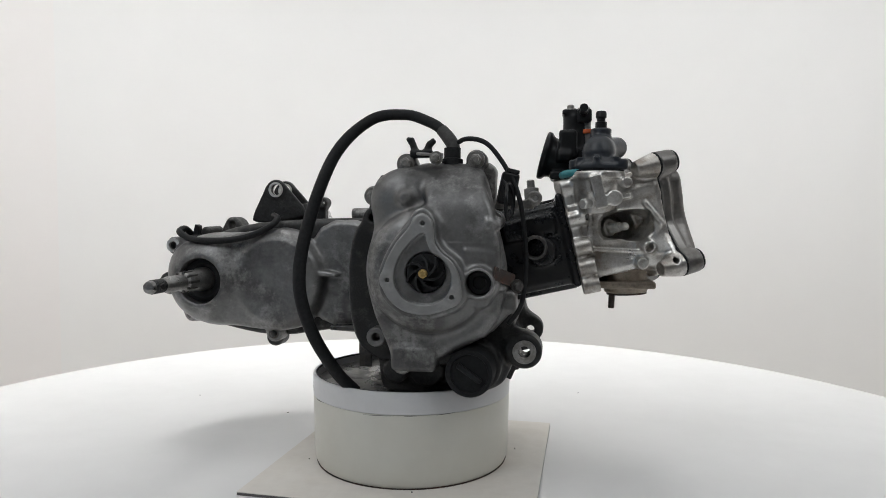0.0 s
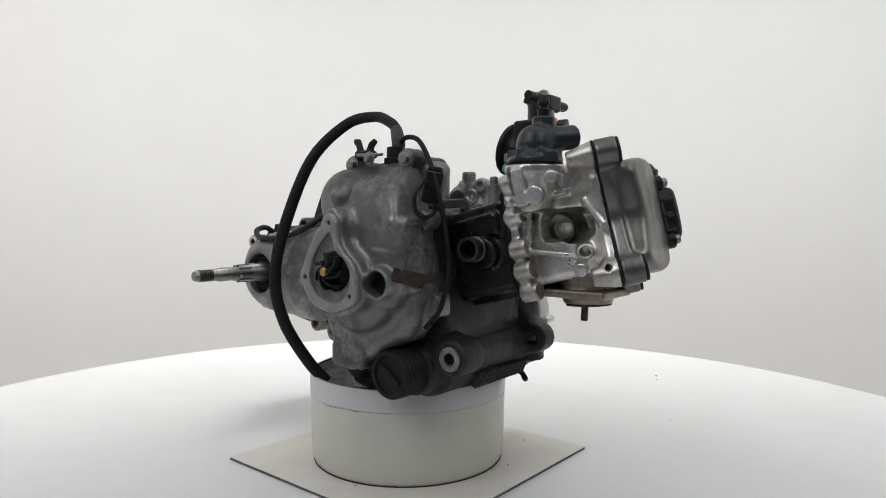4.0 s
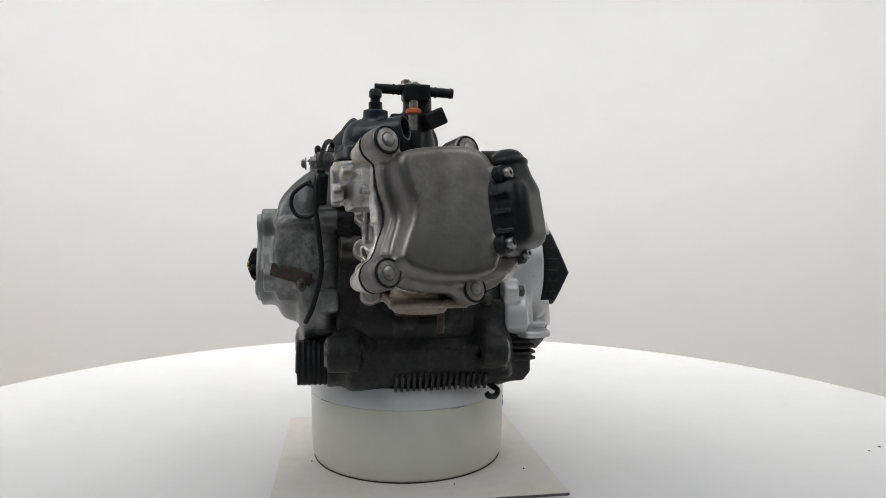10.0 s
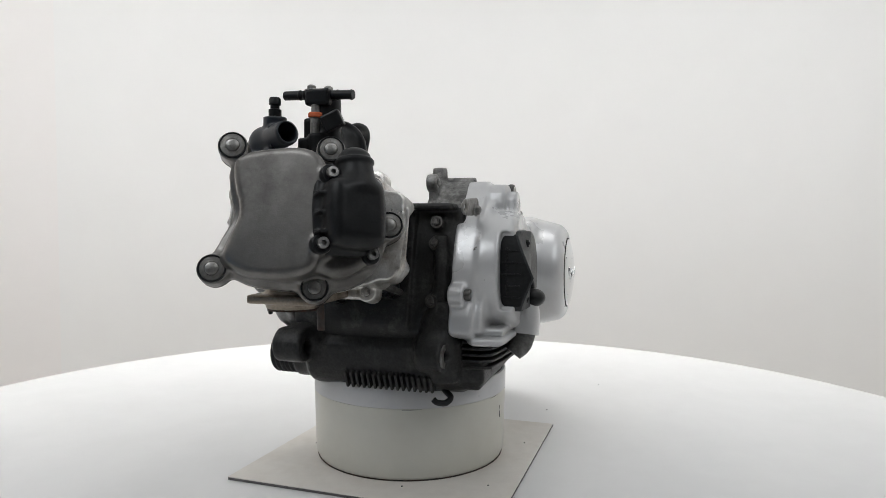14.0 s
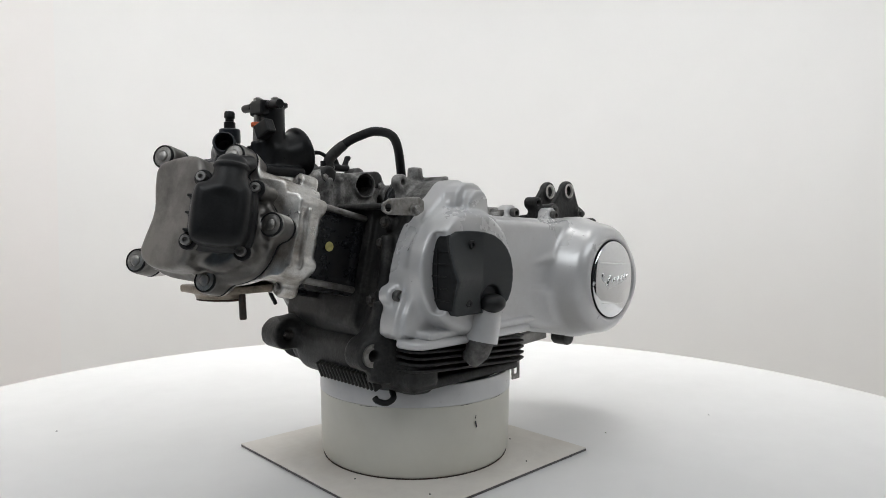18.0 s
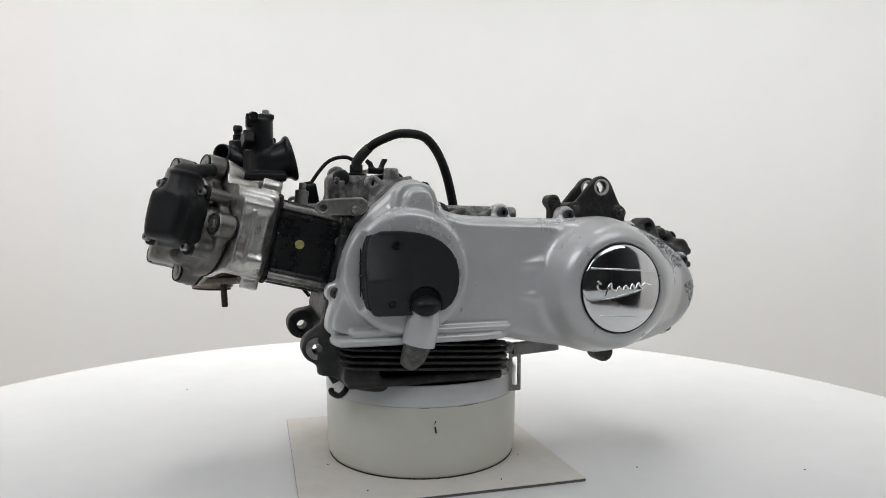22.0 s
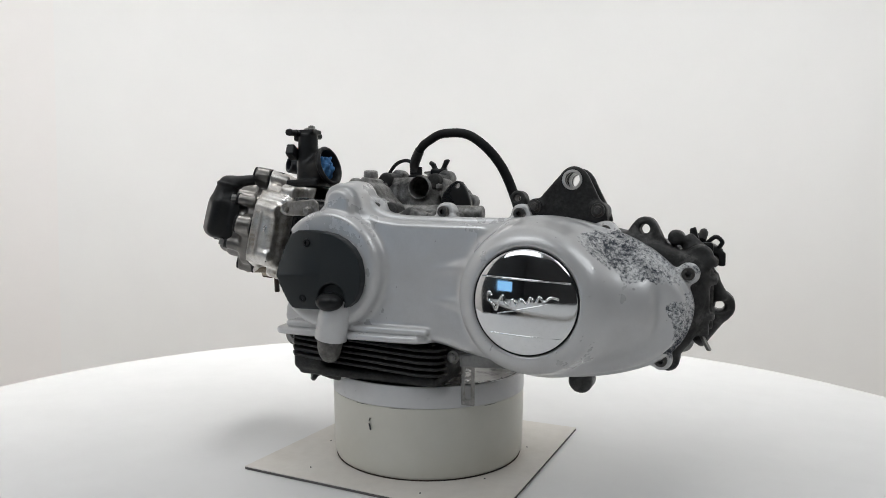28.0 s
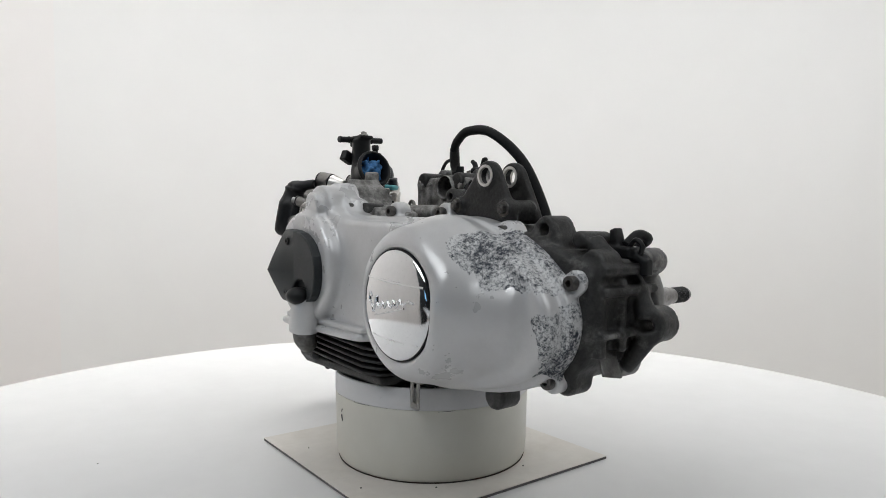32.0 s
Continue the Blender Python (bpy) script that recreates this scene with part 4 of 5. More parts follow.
GN = Vector((0.872, 0.437, 0.22)).normalized()
GE1 = Vector((-0.448, 0.894, 0)).normalized()
GE2 = GN.cross(GE1)
CO = Vector((0.3216, -0.074, 0.2519))
CF = Matrix(((GE1.x, GE2.x, GN.x, CO.x), (GE1.y, GE2.y, GN.y, CO.y), (GE1.z, GE2.z, GN.z, CO.z), (0, 0, 0, 1)))


EARS = ((0.0, 0.0), (0.0146, 0.1076), (0.084, -0.0174), (0.0986, 0.106), (0.149, 0.0372))
COVER = [(-0.002, 0.012), (0.006, 0.028), (0.0175, 0.048), (0.011, 0.072), (0.012, 0.096), (0.04, 0.104), (0.088, 0.102), (0.105, 0.088), (0.14, 0.06), (0.15, 0.03), (0.135, -0.008), (0.105, -0.021), (0.06, -0.018), (0.02, -0.012)]
TO_COVER = CF.inverted() @ HF


def head_sdf(p):
    s, l, n = p
    a = box(p, (0.149, 0.0, 0.0), (0.005, 0.056, 0.061), 0.002)
    a = U(0.004, a, box(p, (0.2, 0.01, 0.0), (0.06, 0.058, 0.05), 0.008))
    a = U(0.006, a, box(p, (0.215, -0.035, 0.02), (0.04, 0.016, 0.034), 0.007), box(p, (0.185, 0.06, -0.004), (0.04, 0.024, 0.042), 0.01))
    # thermostat housing, intake port, exhaust port
    a = U(0.004, a, rod(p, bore(0.213, -0.083, 0.3), bore(0.213, -0.085, 0.344), 0.0195, 0.0275), rod(p, bore(0.213, -0.085, 0.336), bore(0.213, -0.085, 0.344), 0.0285, None, 0.001), box(p, bore(0.21, -0.072, 0.325), (0.022, 0.014, 0.015), 0.004))
    a = U(0.005, a, rod(p, bore(0.19, -0.035, 0.3), bore(0.188, -0.035, 0.338), 0.026, 0.028))
    # flange lugs along the joint with the cylinder: a wavy edge
    for l0, n0 in ((-0.05, 0.055), (0.05, 0.055), (-0.05, -0.055), (0.05, -0.055), (-0.054, 0.02), (0.055, -0.01), (-0.056, -0.012), (-0.055, -0.034)):
        a = U(0.004, a, rod(p, (0.143, l0, n0), (0.162, l0, n0), 0.0092, None, 0.001))
    for l0, n0 in ((0.03, 0.05), (0.078, -0.03), (0.078, 0.03)):
        a = U(0.004, a, rod(p, (0.145, l0, n0), (0.22, l0, n0), 0.008))
    for k in range(3):
        a = U(0.002, a, box(p, (0.165 + 0.012 * k, 0.082, -0.005), (0.0018, 0.006, 0.03), 0.001))
    # raised frame round the plug pocket, ribs and bosses
    a = U(0.002, a, box(p, bore(0.215, -0.06, 0.312), (0.034, 0.03, 0.0025), 0.001))
    a = U(0.002, a, rod(p, bore(0.204, -0.0835, 0.262), bore(0.266, -0.083, 0.259), 0.003, None, 0.001), rod(p, bore(0.206, -0.0835, 0.262), bore(0.206, -0.0835, 0.305), 0.0025, None, 0.001), rod(p, bore(0.262, -0.083, 0.312), bore(0.282, -0.083, 0.288), 0.0028, None, 0.001))
    a = U(0.0025, a, rod(p, bore(0.258, -0.07, 0.247), bore(0.262, -0.086, 0.246), 0.0065, None, 0.001), rod(p, bore(0.290, -0.075, 0.25), bore(0.293, -0.09, 0.2505), 0.0058, None, 0.001))
    a = U(0.002, a, box(p, bore(0.213, -0.112, 0.322), (0.006, 0.004, 0.018), 0.001), rod(p, bore(0.228, -0.106, 0.316), bore(0.229, -0.1155, 0.315), 0.0085, None, 0.001), rod(p, bore(0.24, -0.098, 0.332), bore(0.242, -0.108, 0.332), 0.006, None, 0.001))
    a = U(0.003, a, rod(p, bore(0.2165, -0.089, 0.3125), bore(0.206, -0.099, 0.3105), 0.0088, 0.0078, 0.001))
    # cast mark: short raised strokes beside the pocket
    for k in range(6):
        a = U(0.0015, a, box(p, bore(0.2065, -0.0845, 0.29 - 0.0052 * k), (0.0032, 0.0012, 0.0014), 0.0005))
    q = [sum(TO_COVER[i][k] * p[k] for k in range(3)) + TO_COVER[i][3] for i in range(3)]
    rim = slab(sd_poly(q[0], q[1], polish(COVER)) + np.clip(-0.032 - q[2], 0, 1) * 0.9, q[2], -0.062, -0.0258, 0.001)
    for u, v in EARS:
        rim = U(0.004, rim, rod(q, (u, v, -0.05), (u, v, -0.0258), 0.008, 0.0135, 0.001))
    a = U(0.008, a, rim)
    a = U(0.003, a, rod(p, bore(0.258, -0.066, 0.27), bore(0.2685, -0.0905, 0.2633), 0.0082, 0.0075, 0.001))
    back = 0.899 * (s - 0.27) + 0.437 * (l + 0.044) + 0.018 * (n + 0.051) + 0.0258
    a = np.maximum(a, back)
    # plug pocket with a sloping triangular side, and the open ports
    pocket = [bore(x, 0, z) for x, z in ((0.2145, 0.298), (0.2135, 0.277), (0.2215, 0.2672), (0.256, 0.2745), (0.2735, 0.2875), (0.268, 0.306), (0.234, 0.3045))]
    outline = sd_poly(s, n, polish([(k[0], k[2]) for k in pocket], 1))
    slope = l + 0.03 - 0.05 * np.clip((s - 0.212) / 0.05, 0, 1) * 0.6
    a = cut(0.0015, a, np.maximum(outline + np.clip(l + 0.055, 0, 1) * 0.25, slope), rod(p, bore(0.214, -0.035, 0.283), bore(0.262, -0.09, 0.288), 0.0165, None, 0.001))
    return cut(0.001, a, rod(p, bore(0.264, -0.08, 0.266), bore(0.2735, -0.103, 0.2602), 0.0048), rod(p, bore(0.2495, -0.04, 0.205), bore(0.247, -0.04, 0.26), 0.0185), rod(p, bore(0.2885, -0.08, 0.2505), bore(0.2945, -0.1, 0.2505), 0.003))


head = put("cylinder_head", solid("cylinder_head", head_sdf, (0.14, -0.09, -0.09), (0.29, 0.118, 0.105), 0.00145), HEADALU, label="bright stained cast aluminium cylinder head", m=HF)
PLUG = Vector((0.6, -0.79, 0.07)).normalized()
put("spark_plug", lathe([(0.0095, 0), (0.0095, 0.008), (0.0068, 0.009), (0.0062, 0.012), (0.0066, 0.013), (0.0058, 0.016), (0.0062, 0.017), (0.0053, 0.020), (0.0057, 0.021), (0.0046, 0.024), (0.003, 0.0245), (0.003, 0.028), (0.0042, 0.029), (0.0042, 0.033), (0.0025, 0.035)], 20), CREAMSEAL, head, "white ribbed spark plug in its recess", along(Vector((0.2456, -0.0765, 0.286)) - PLUG * 0.035, PLUG))


def exhaust_sdf(p):
    a = U(0.004, rod(p, (0.245, -0.04, 0.25), (0.249, -0.04, 0.213), 0.028, 0.0235, 0.002), rod(p, (0.249, -0.04, 0.22), (0.249, -0.04, 0.211), 0.0232, None, 0.001))
    a = U(0.003, a, box(p, (0.242, -0.036, 0.221), (0.036, 0.034, 0.004), 0.002), box(p, (0.24, -0.03, 0.232), (0.03, 0.004, 0.012), 0.002))
    return cut(0.001, a, rod(p, (0.2495, -0.04, 0.2), (0.247, -0.04, 0.26), 0.0165))


put("exhaust_port", solid("exhaust_port", exhaust_sdf, (0.2, -0.078, 0.2), (0.285, 0.005, 0.255), 0.0015), HEATALU, head, "brown heat-stained exhaust port flange", Matrix.Identity(4))
put("exhaust_gasket", ring([(0.0222, 0), (0.0222, 0.002), (0.0168, 0.0022), (0.0168, 0)], 32), RUST, head, "rusty exhaust port gasket", along((0.2495, -0.04, 0.2108), (0.05, 0, -1)))
put("exhaust_stud", lathe([(0.0036, 0), (0.0036, 0.03), (0.003, 0.031)], 12), RUST, head, "rusty exhaust stud", along((0.236, -0.0183, 0.22), (-0.05, 0, -1)))
for l0, n0 in ((-0.05, 0.055), (0.05, 0.055), (-0.054, 0.02), (0.05, -0.055), (0.055, -0.01)):
    put("nut", BOLT_S, None, head, m=HF @ along((0.16, l0, n0), (1, 0, 0)))
put("temperature_sensor", lathe([(0.0062, 0), (0.0062, 0.005), (0.0048, 0.006), (0.0048, 0.012), (0.0056, 0.013), (0.0056, 0.016), (0.0042, 0.018)], 16), WORNSTEEL, head, "bright steel temperature sender", along((0.2075, -0.0975, 0.3108), (-0.62, -0.78, -0.1)))

# valve cover


def cover_sdf(p):
    a = prism(p, COVER, "z", -0.024, -0.012, 0.002)
    a = U(0.007, a, prism(p, [(0.006, 0.006), (0.012, 0.022), (0.0245, 0.047), (0.018, 0.07), (0.016, 0.096), (0.045, 0.1), (0.083, 0.098), (0.097, 0.08), (0.092, 0.05), (0.089, 0.015), (0.086, -0.008), (0.06, -0.013), (0.025, -0.008)], "z", -0.024, 0.036, 0.009))
    a = -U(0.007, -a, -((p[2] - 0.002 - 0.345 * np.minimum(p[0], 0.094)) / 1.06 + 0 * p[1]))
    a = U(0.01, a, prism(p, [(0.08, 0.08), (0.128, 0.066), (0.14, 0.03), (0.13, -0.002), (0.1, -0.014), (0.08, 0.0)], "z", -0.024, 0.012, 0.008))
    for u, v in EARS:
        a = U(0.008, a, rod(p, (u, v, -0.024), (u, v, -0.004), 0.0135, 0.0128))
    for u, v, h in ((0.0984, 0.0717, 0.034), (0.0905, 0.0132, 0.034), (0.1315, 0.008, 0.008), (0.1355, 0.0695, 0.004)):
        a = U(0.006, a, rod(p, (u, v, -0.02), (u, v, h), 0.0075))
    return a


vcover = put("valve_cover", solid("valve_cover", cover_sdf, (-0.016, -0.036, -0.026), (0.166, 0.124, 0.036), 0.0016), COVERALU, label="satin aluminium valve cover held by five large bolts", m=CF)
put("cover_gasket", solid("cover_gasket", lambda p: U(0.008, prism(p, COVER, "z", -0.0262, -0.0236, 0.001), *[rod(p, (u, v, -0.0262), (u, v, -0.0236), 0.0136, None, 0.001) for u, v in EARS]),
    (-0.018, -0.038, -0.029), (0.168, 0.126, -0.021), 0.0012), RUBBER, vcover, "black rubber gasket line", CF)
for i, (u, v) in enumerate(EARS):
    put("grommet", ring([(0.0112, -0.002), (0.0119, 0.0018), (0.0113, 0.0028), (0.0104, 0.0026), (0.0104, -0.002)], 40), RUBBER, vcover, "black rubber washer ring", CF @ pose(u, v, -0.0045))
    put("bolt", BOLT_DISC, None, vcover, "broad flat-headed cover bolt", CF @ pose(u, v, -0.0045, 0, 0, 17 * i))

# breather box
BF = CF @ pose(0.1155, 0.0395, 0.0235, 0, 25, 0)


def breather_sdf(p):
    a = prism(p, [(-0.0275, -0.024), (-0.028, 0.022), (-0.02, 0.029), (0.018, 0.029), (0.0255, 0.02), (0.0255, -0.022), (0.017, -0.03), (-0.018, -0.03)], "z", -0.012, 0.0215, 0.0125, 2)
    a = U(0.006, a, prism(p, [(-0.032, -0.03), (-0.033, 0.026), (-0.024, 0.033), (0.022, 0.033), (0.029, 0.026), (0.029, -0.028), (0.02, -0.034), (-0.025, -0.034)], "z", -0.014, -0.003, 0.003))
    a = U(0.008, a, rod(p, (0.002, 0.018, 0.006), (0.002, 0.047, 0.002), 0.0165, 0.0142, 0.003))
    a = U(0.002, a, rod(p, (0.002, 0.0435, 0.002), (0.002, 0.0475, 0.002), 0.0165, None, 0.0015), ball(p, (0.002, 0.048, 0.001), (0.0145, 0.0105, 0.0145)))
    a = U(0.004, a, rod(p, (0.003, 0.05, -0.002), (0.014, 0.06, -0.028), 0.0082, 0.0072))
    for k in range(3):
        a = U(0.002, a, box(p, (-0.03, -0.017 + 0.016 * k, 0.002), (0.003, 0.0014, 0.006), 0.001))
    return cut(0.001, a, rod(p, (0.0135, 0.0595, -0.027), (0.0145, 0.0605, -0.032), 0.0045))


breather = put("breather_box", solid("breather_box", breather_sdf, (-0.04, -0.04, -0.04), (0.04, 0.07, 0.03), 0.0015), BLACKP, label="black plastic crankcase breather box with hose spout", m=BF)
for u, v, h in ((0.0984, 0.0717, 0.0375), (0.0905, 0.0132, 0.0375), (0.1315, 0.008, 0.0125), (0.1355, 0.0695, 0.0075)):
    put("screw_ear", lathe([(0.0078, -0.009), (0.0082, -0.008), (0.0082, -0.0008), (0.0074, 0.0)], 20), BLACKP, breather, "black screw ear", CF @ pose(u, v, h, 0, 18, 0))
    put("screw", SCREW_S, None, breather, m=CF @ pose(u, v, h, 0, 18, 0))

# thermostat elbow
def elbow_sdf(p):
    a = rod(p, (0.2135, -0.086, 0.3455), (0.2135, -0.086, 0.351), 0.0265, 0.0255, 0.0015)
    a = U(0.004, a, rod(p, (0.2135, -0.088, 0.35), (0.2135, -0.088, 0.357), 0.0235, 0.0175), rod(p, (0.2135, -0.088, 0.35), (0.2135, -0.088, 0.366), 0.0162), ball(p, (0.2135, -0.088, 0.3665), (0.0164, 0.0164, 0.0164)), *[box(p, (0.2135 + 0.022 * math.cos(k), -0.087 + 0.022 * math.sin(k), 0.354), (0.0035, 0.0035, 0.005), 0.001) for k in (0.6, 2.2, 3.6, 4.6, 5.6)])
    a = U(0.006, a, rod(p, (0.214, -0.088, 0.3675), (0.237, -0.05, 0.3735), 0.0128, 0.0118))
    a = U(0.003, a, rod(p, (0.2165, -0.0755, 0.37), (0.2168, -0.0755, 0.391), 0.0082), rod(p, (0.2165, -0.0755, 0.376), (0.2168, -0.0755, 0.3915), 0.0112, None, 0.001))
    a = U(0.003, a, rod(p, (0.236, -0.096, 0.346), (0.236, -0.096, 0.357), 0.0075), rod(p, (0.19, -0.09, 0.346), (0.19, -0.09, 0.357), 0.0075))
    return cut(0.001, a, rod(p, (0.222, -0.075, 0.3705), (0.244, -0.0385, 0.3758), 0.0092))


elbow = put("thermostat_elbow", solid("thermostat_elbow", elbow_sdf, (0.18, -0.118, 0.343), (0.252, -0.035, 0.394), 0.0014), BLUEP, label="blue-black plastic thermostat elbow with hose outlet")
put("coolant_sensor", lathe([(0.0062, 0), (0.0062, 0.008), (0.0045, 0.009), (0.0045, 0.012), (0.0058, 0.013), (0.0058, 0.018), (0.0045, 0.02)], 16), BLACKP, elbow, "black coolant sensor plug", along((0.2168, -0.0755, 0.3905), (0, 0, 1)))
put("elbow_gasket", lathe([(0.0275, 0), (0.0275, 0.0015)], 32), RUBBER, elbow, "black gasket", along((0.2135, -0.086, 0.344), (0, 0, 1)))
put("teal_seal", tube([(0.176, -0.062, 0.3425), (0.1795, -0.082, 0.3425), (0.188, -0.095, 0.343), (0.198, -0.1, 0.3435)], 0.0042, 10, 6), TEAL, elbow, "teal rubber seal bead")

# throttle body and fuel rail
BELL = Vector((0.154, -0.034, 0.368))
BN = Vector((-0.965, 0.0, 0.26)).normalized()


def throttle_sdf(p):
    a = rod(p, (0.191, -0.033, 0.34), (0.19, -0.033, 0.413), 0.0155, 0.0135, 0.002)
    q0, q1 = tuple(BELL - BN * 0.036), tuple(BELL)
    a = U(0.005, a, rod(p, q0, q1, 0.0155, 0.026, 0.002), rod(p, tuple(BELL - BN * 0.005), tuple(BELL), 0.0275, None, 0.0015))
    a = U(0.003, a, box(p, (0.189, -0.034, 0.3435), (0.027, 0.024, 0.005), 0.003), box(p, (0.192, -0.034, 0.416), (0.0165, 0.011, 0.003), 0.0015))
    a = U(0.003, a, box(p, (0.182, -0.052, 0.378), (0.01, 0.007, 0.016), 0.003), rod(p, (0.17, -0.058, 0.365), (0.185, -0.055, 0.365), 0.007))
    a = U(0.006, a, box(p, (0.181, -0.034, 0.357), (0.016, 0.016, 0.015), 0.006))
    a = U(0.003, a, rod(p, (0.202, -0.05, 0.352), (0.202, -0.05, 0.372), 0.008), rod(p, (0.203, -0.038, 0.35), (0.203, -0.038, 0.376), 0.0085))
    return cut(0.001, a, rod(p, BELL - BN * 0.03, BELL + BN * 0.002, 0.0125, 0.0238, 0.001))


throttle = put("throttle_body", solid("throttle_body", throttle_sdf, (0.14, -0.07, 0.336), (0.222, 0.0, 0.421), 0.0015), BLACKP, label="black plastic throttle body with open bell mouth")


def rag_sdf(p):
    x, y, z = p
    w = 0.0036 * (np.sin(420 * x + 300 * z) + np.sin(510 * y - 260 * z + 1) + np.sin(380 * z + 330 * y))
    return ball(p, tuple(BELL - BN * 0.013), (0.0125, 0.0165, 0.0165)) + 0.45 * w


put("stuffed_cloth", solid("stuffed_cloth", rag_sdf, (0.135, -0.06, 0.343), (0.19, -0.008, 0.394), 0.0014), RAG, throttle, "crumpled blue cloth stuffed into the bell mouth")
rail = put("fuel_rail", tube([(0.1986, -0.0747, 0.4152), (0.199, -0.06, 0.4148), (0.1995, -0.03, 0.4138), (0.2003, -0.0002, 0.4125)], 0.0045, 12, 4), BLACKP, None, "black T-shaped fuel rail pipe")
for y, z in ((-0.0585, 0.4148), (-0.0535, 0.4146), (-0.0185, 0.4133), (-0.004, 0.4127)):
    put("hose_bead", lathe([(0.0044, 0), (0.0051, 0.001), (0.0051, 0.002), (0.0044, 0.003)], 14), BLACKP, rail, m=along((0.1993, y, z), (0, 1, -0.03)))
put("rail_block", block(0.017, 0.026, 0.016, 0.003), BLACKP, rail, m=pose(0.2, -0.036, 0.411))
put("bolt", BOLT_S, None, rail, m=along((0.185, -0.034, 0.419), (0, 0, 1)))
put("bolt", BOLT_S, None, rail, m=along((0.1995, -0.045, 0.418), (0, 0, 1)))
injector = put("fuel_injector", lathe([(0.005, 0), (0.005, 0.016), (0.0065, 0.017), (0.0065, 0.0215), (0.0045, 0.022), (0.0045, 0.03)], 18), STEEL, None, "bare steel fuel injector", along((0.2045, -0.0385, 0.3745), (-0.04, 0, 1)))
put("o_ring", lathe([(0.0066, 0), (0.0074, 0.001), (0.0074, 0.004), (0.0066, 0.005)], 20), ORANGE, injector, "orange sealing ring", along((0.2038, -0.0385, 0.391), (-0.04, 0, 1)))
put("injector_plug", block(0.012, 0.02, 0.016, 0.002), BLACKP, injector, "black plug socket", pose(0.207, -0.019, 0.387, 25, 0, 12))

# belt cover
RIM = [(0.132, 0.164), (0.131, 0.19), (0.119, 0.214), (0.117, 0.243), (0.102, 0.281), (0.083, 0.304), (0.062, 0.322), (0.048, 0.337), (0.026, 0.337), (0.012, 0.312), (-0.008, 0.298), (-0.071, 0.296), (-0.156, 0.294), (-0.205, 0.297), (-0.25, 0.285), (-0.285, 0.27), (-0.313, 0.247), (-0.329, 0.222), (-0.329, 0.198), (-0.318, 0.174), (-0.295, 0.154), (-0.255, 0.14), (-0.205, 0.133), (-0.164, 0.14), (-0.1, 0.15), (-0.07, 0.159), (0.03, 0.16)]


def belt_sdf(p):
    x, y, z = p
    d2 = sd_poly(x, z, polish(RIM))
    a = slab(d2, y, 0.0745, 0.101, 0.003)
    body = slab(d2 + 0.0055, y, 0.09, 0.122, 0.009)
    low = 0.122 - 0.013 * np.clip((x - 0.02) / 0.05, 0, 1)
    a = U(0.003, a, -U(0.004, -body, low - y + 0 * z))
    a = U(0.006, a, rod(p, (0.05, 0.1, 0.237), (0.05, 0.1385, 0.237), 0.0685, 0.0655, 0.007))
    a = U(0.012, a, rod(p, (-0.186, 0.1, 0.2165), (-0.186, 0.1665, 0.2165), 0.0835, 0.067, 0.015))
    a = U(0.01, a, rod(p, (-0.215, 0.11, 0.216), (-0.285, 0.085, 0.207), 0.066, 0.045, 0.012))
    a = U(0.003, a, prism(p, [(0.13, 0.084), (0.128, 0.126), (0.112, 0.134), (-0.045, 0.134), (-0.068, 0.126), (-0.074, 0.084)], "z", 0.1605, 0.1685, 0.003), box(p, (0.02, 0.1, 0.1735), (0.09, 0.03, 0.0035), 0.003))
    a = U(0.003, a, prism(p, [(0.064, 0.285), (0.063, 0.319), (0.052, 0.333), (0.026, 0.333), (0.014, 0.319), (0.012, 0.285)], "y", 0.1, 0.121, 0.003, 1))
    a = U(0.003, a, prism(p, [(0.055, 0.285), (0.054, 0.314), (0.046, 0.325), (0.03, 0.325), (0.022, 0.314), (0.021, 0.285)], "y", 0.1, 0.1325, 0.003, 1))
    a = U(0.004, a, rod(p, (-0.112, 0.1185, 0.244), (-0.068, 0.1165, 0.2395), 0.007, 0.0025, 0.002), rod(p, (-0.112, 0.1185, 0.2045), (-0.068, 0.1165, 0.209), 0.007, 0.0025, 0.002))
    for u, v in ((0.0109, 0.3062), (-0.0728, 0.3012), (-0.1585, 0.2989), (-0.2459, 0.2814), (-0.3235, 0.242), (-0.3, 0.158), (0.121, 0.2135)):
        a = U(0.006, a, rod(p, (u, 0.0735, v), (u, 0.0905, v), 0.0105))
    return cut(0.002, a, rod(p, (-0.186, 0.163, 0.2165), (-0.186, 0.19, 0.2165), 0.0505, None, 0.001), box(p, (0.134, 0.1405, 0.238), (0.04, 0.0165, 0.042), 0.004))


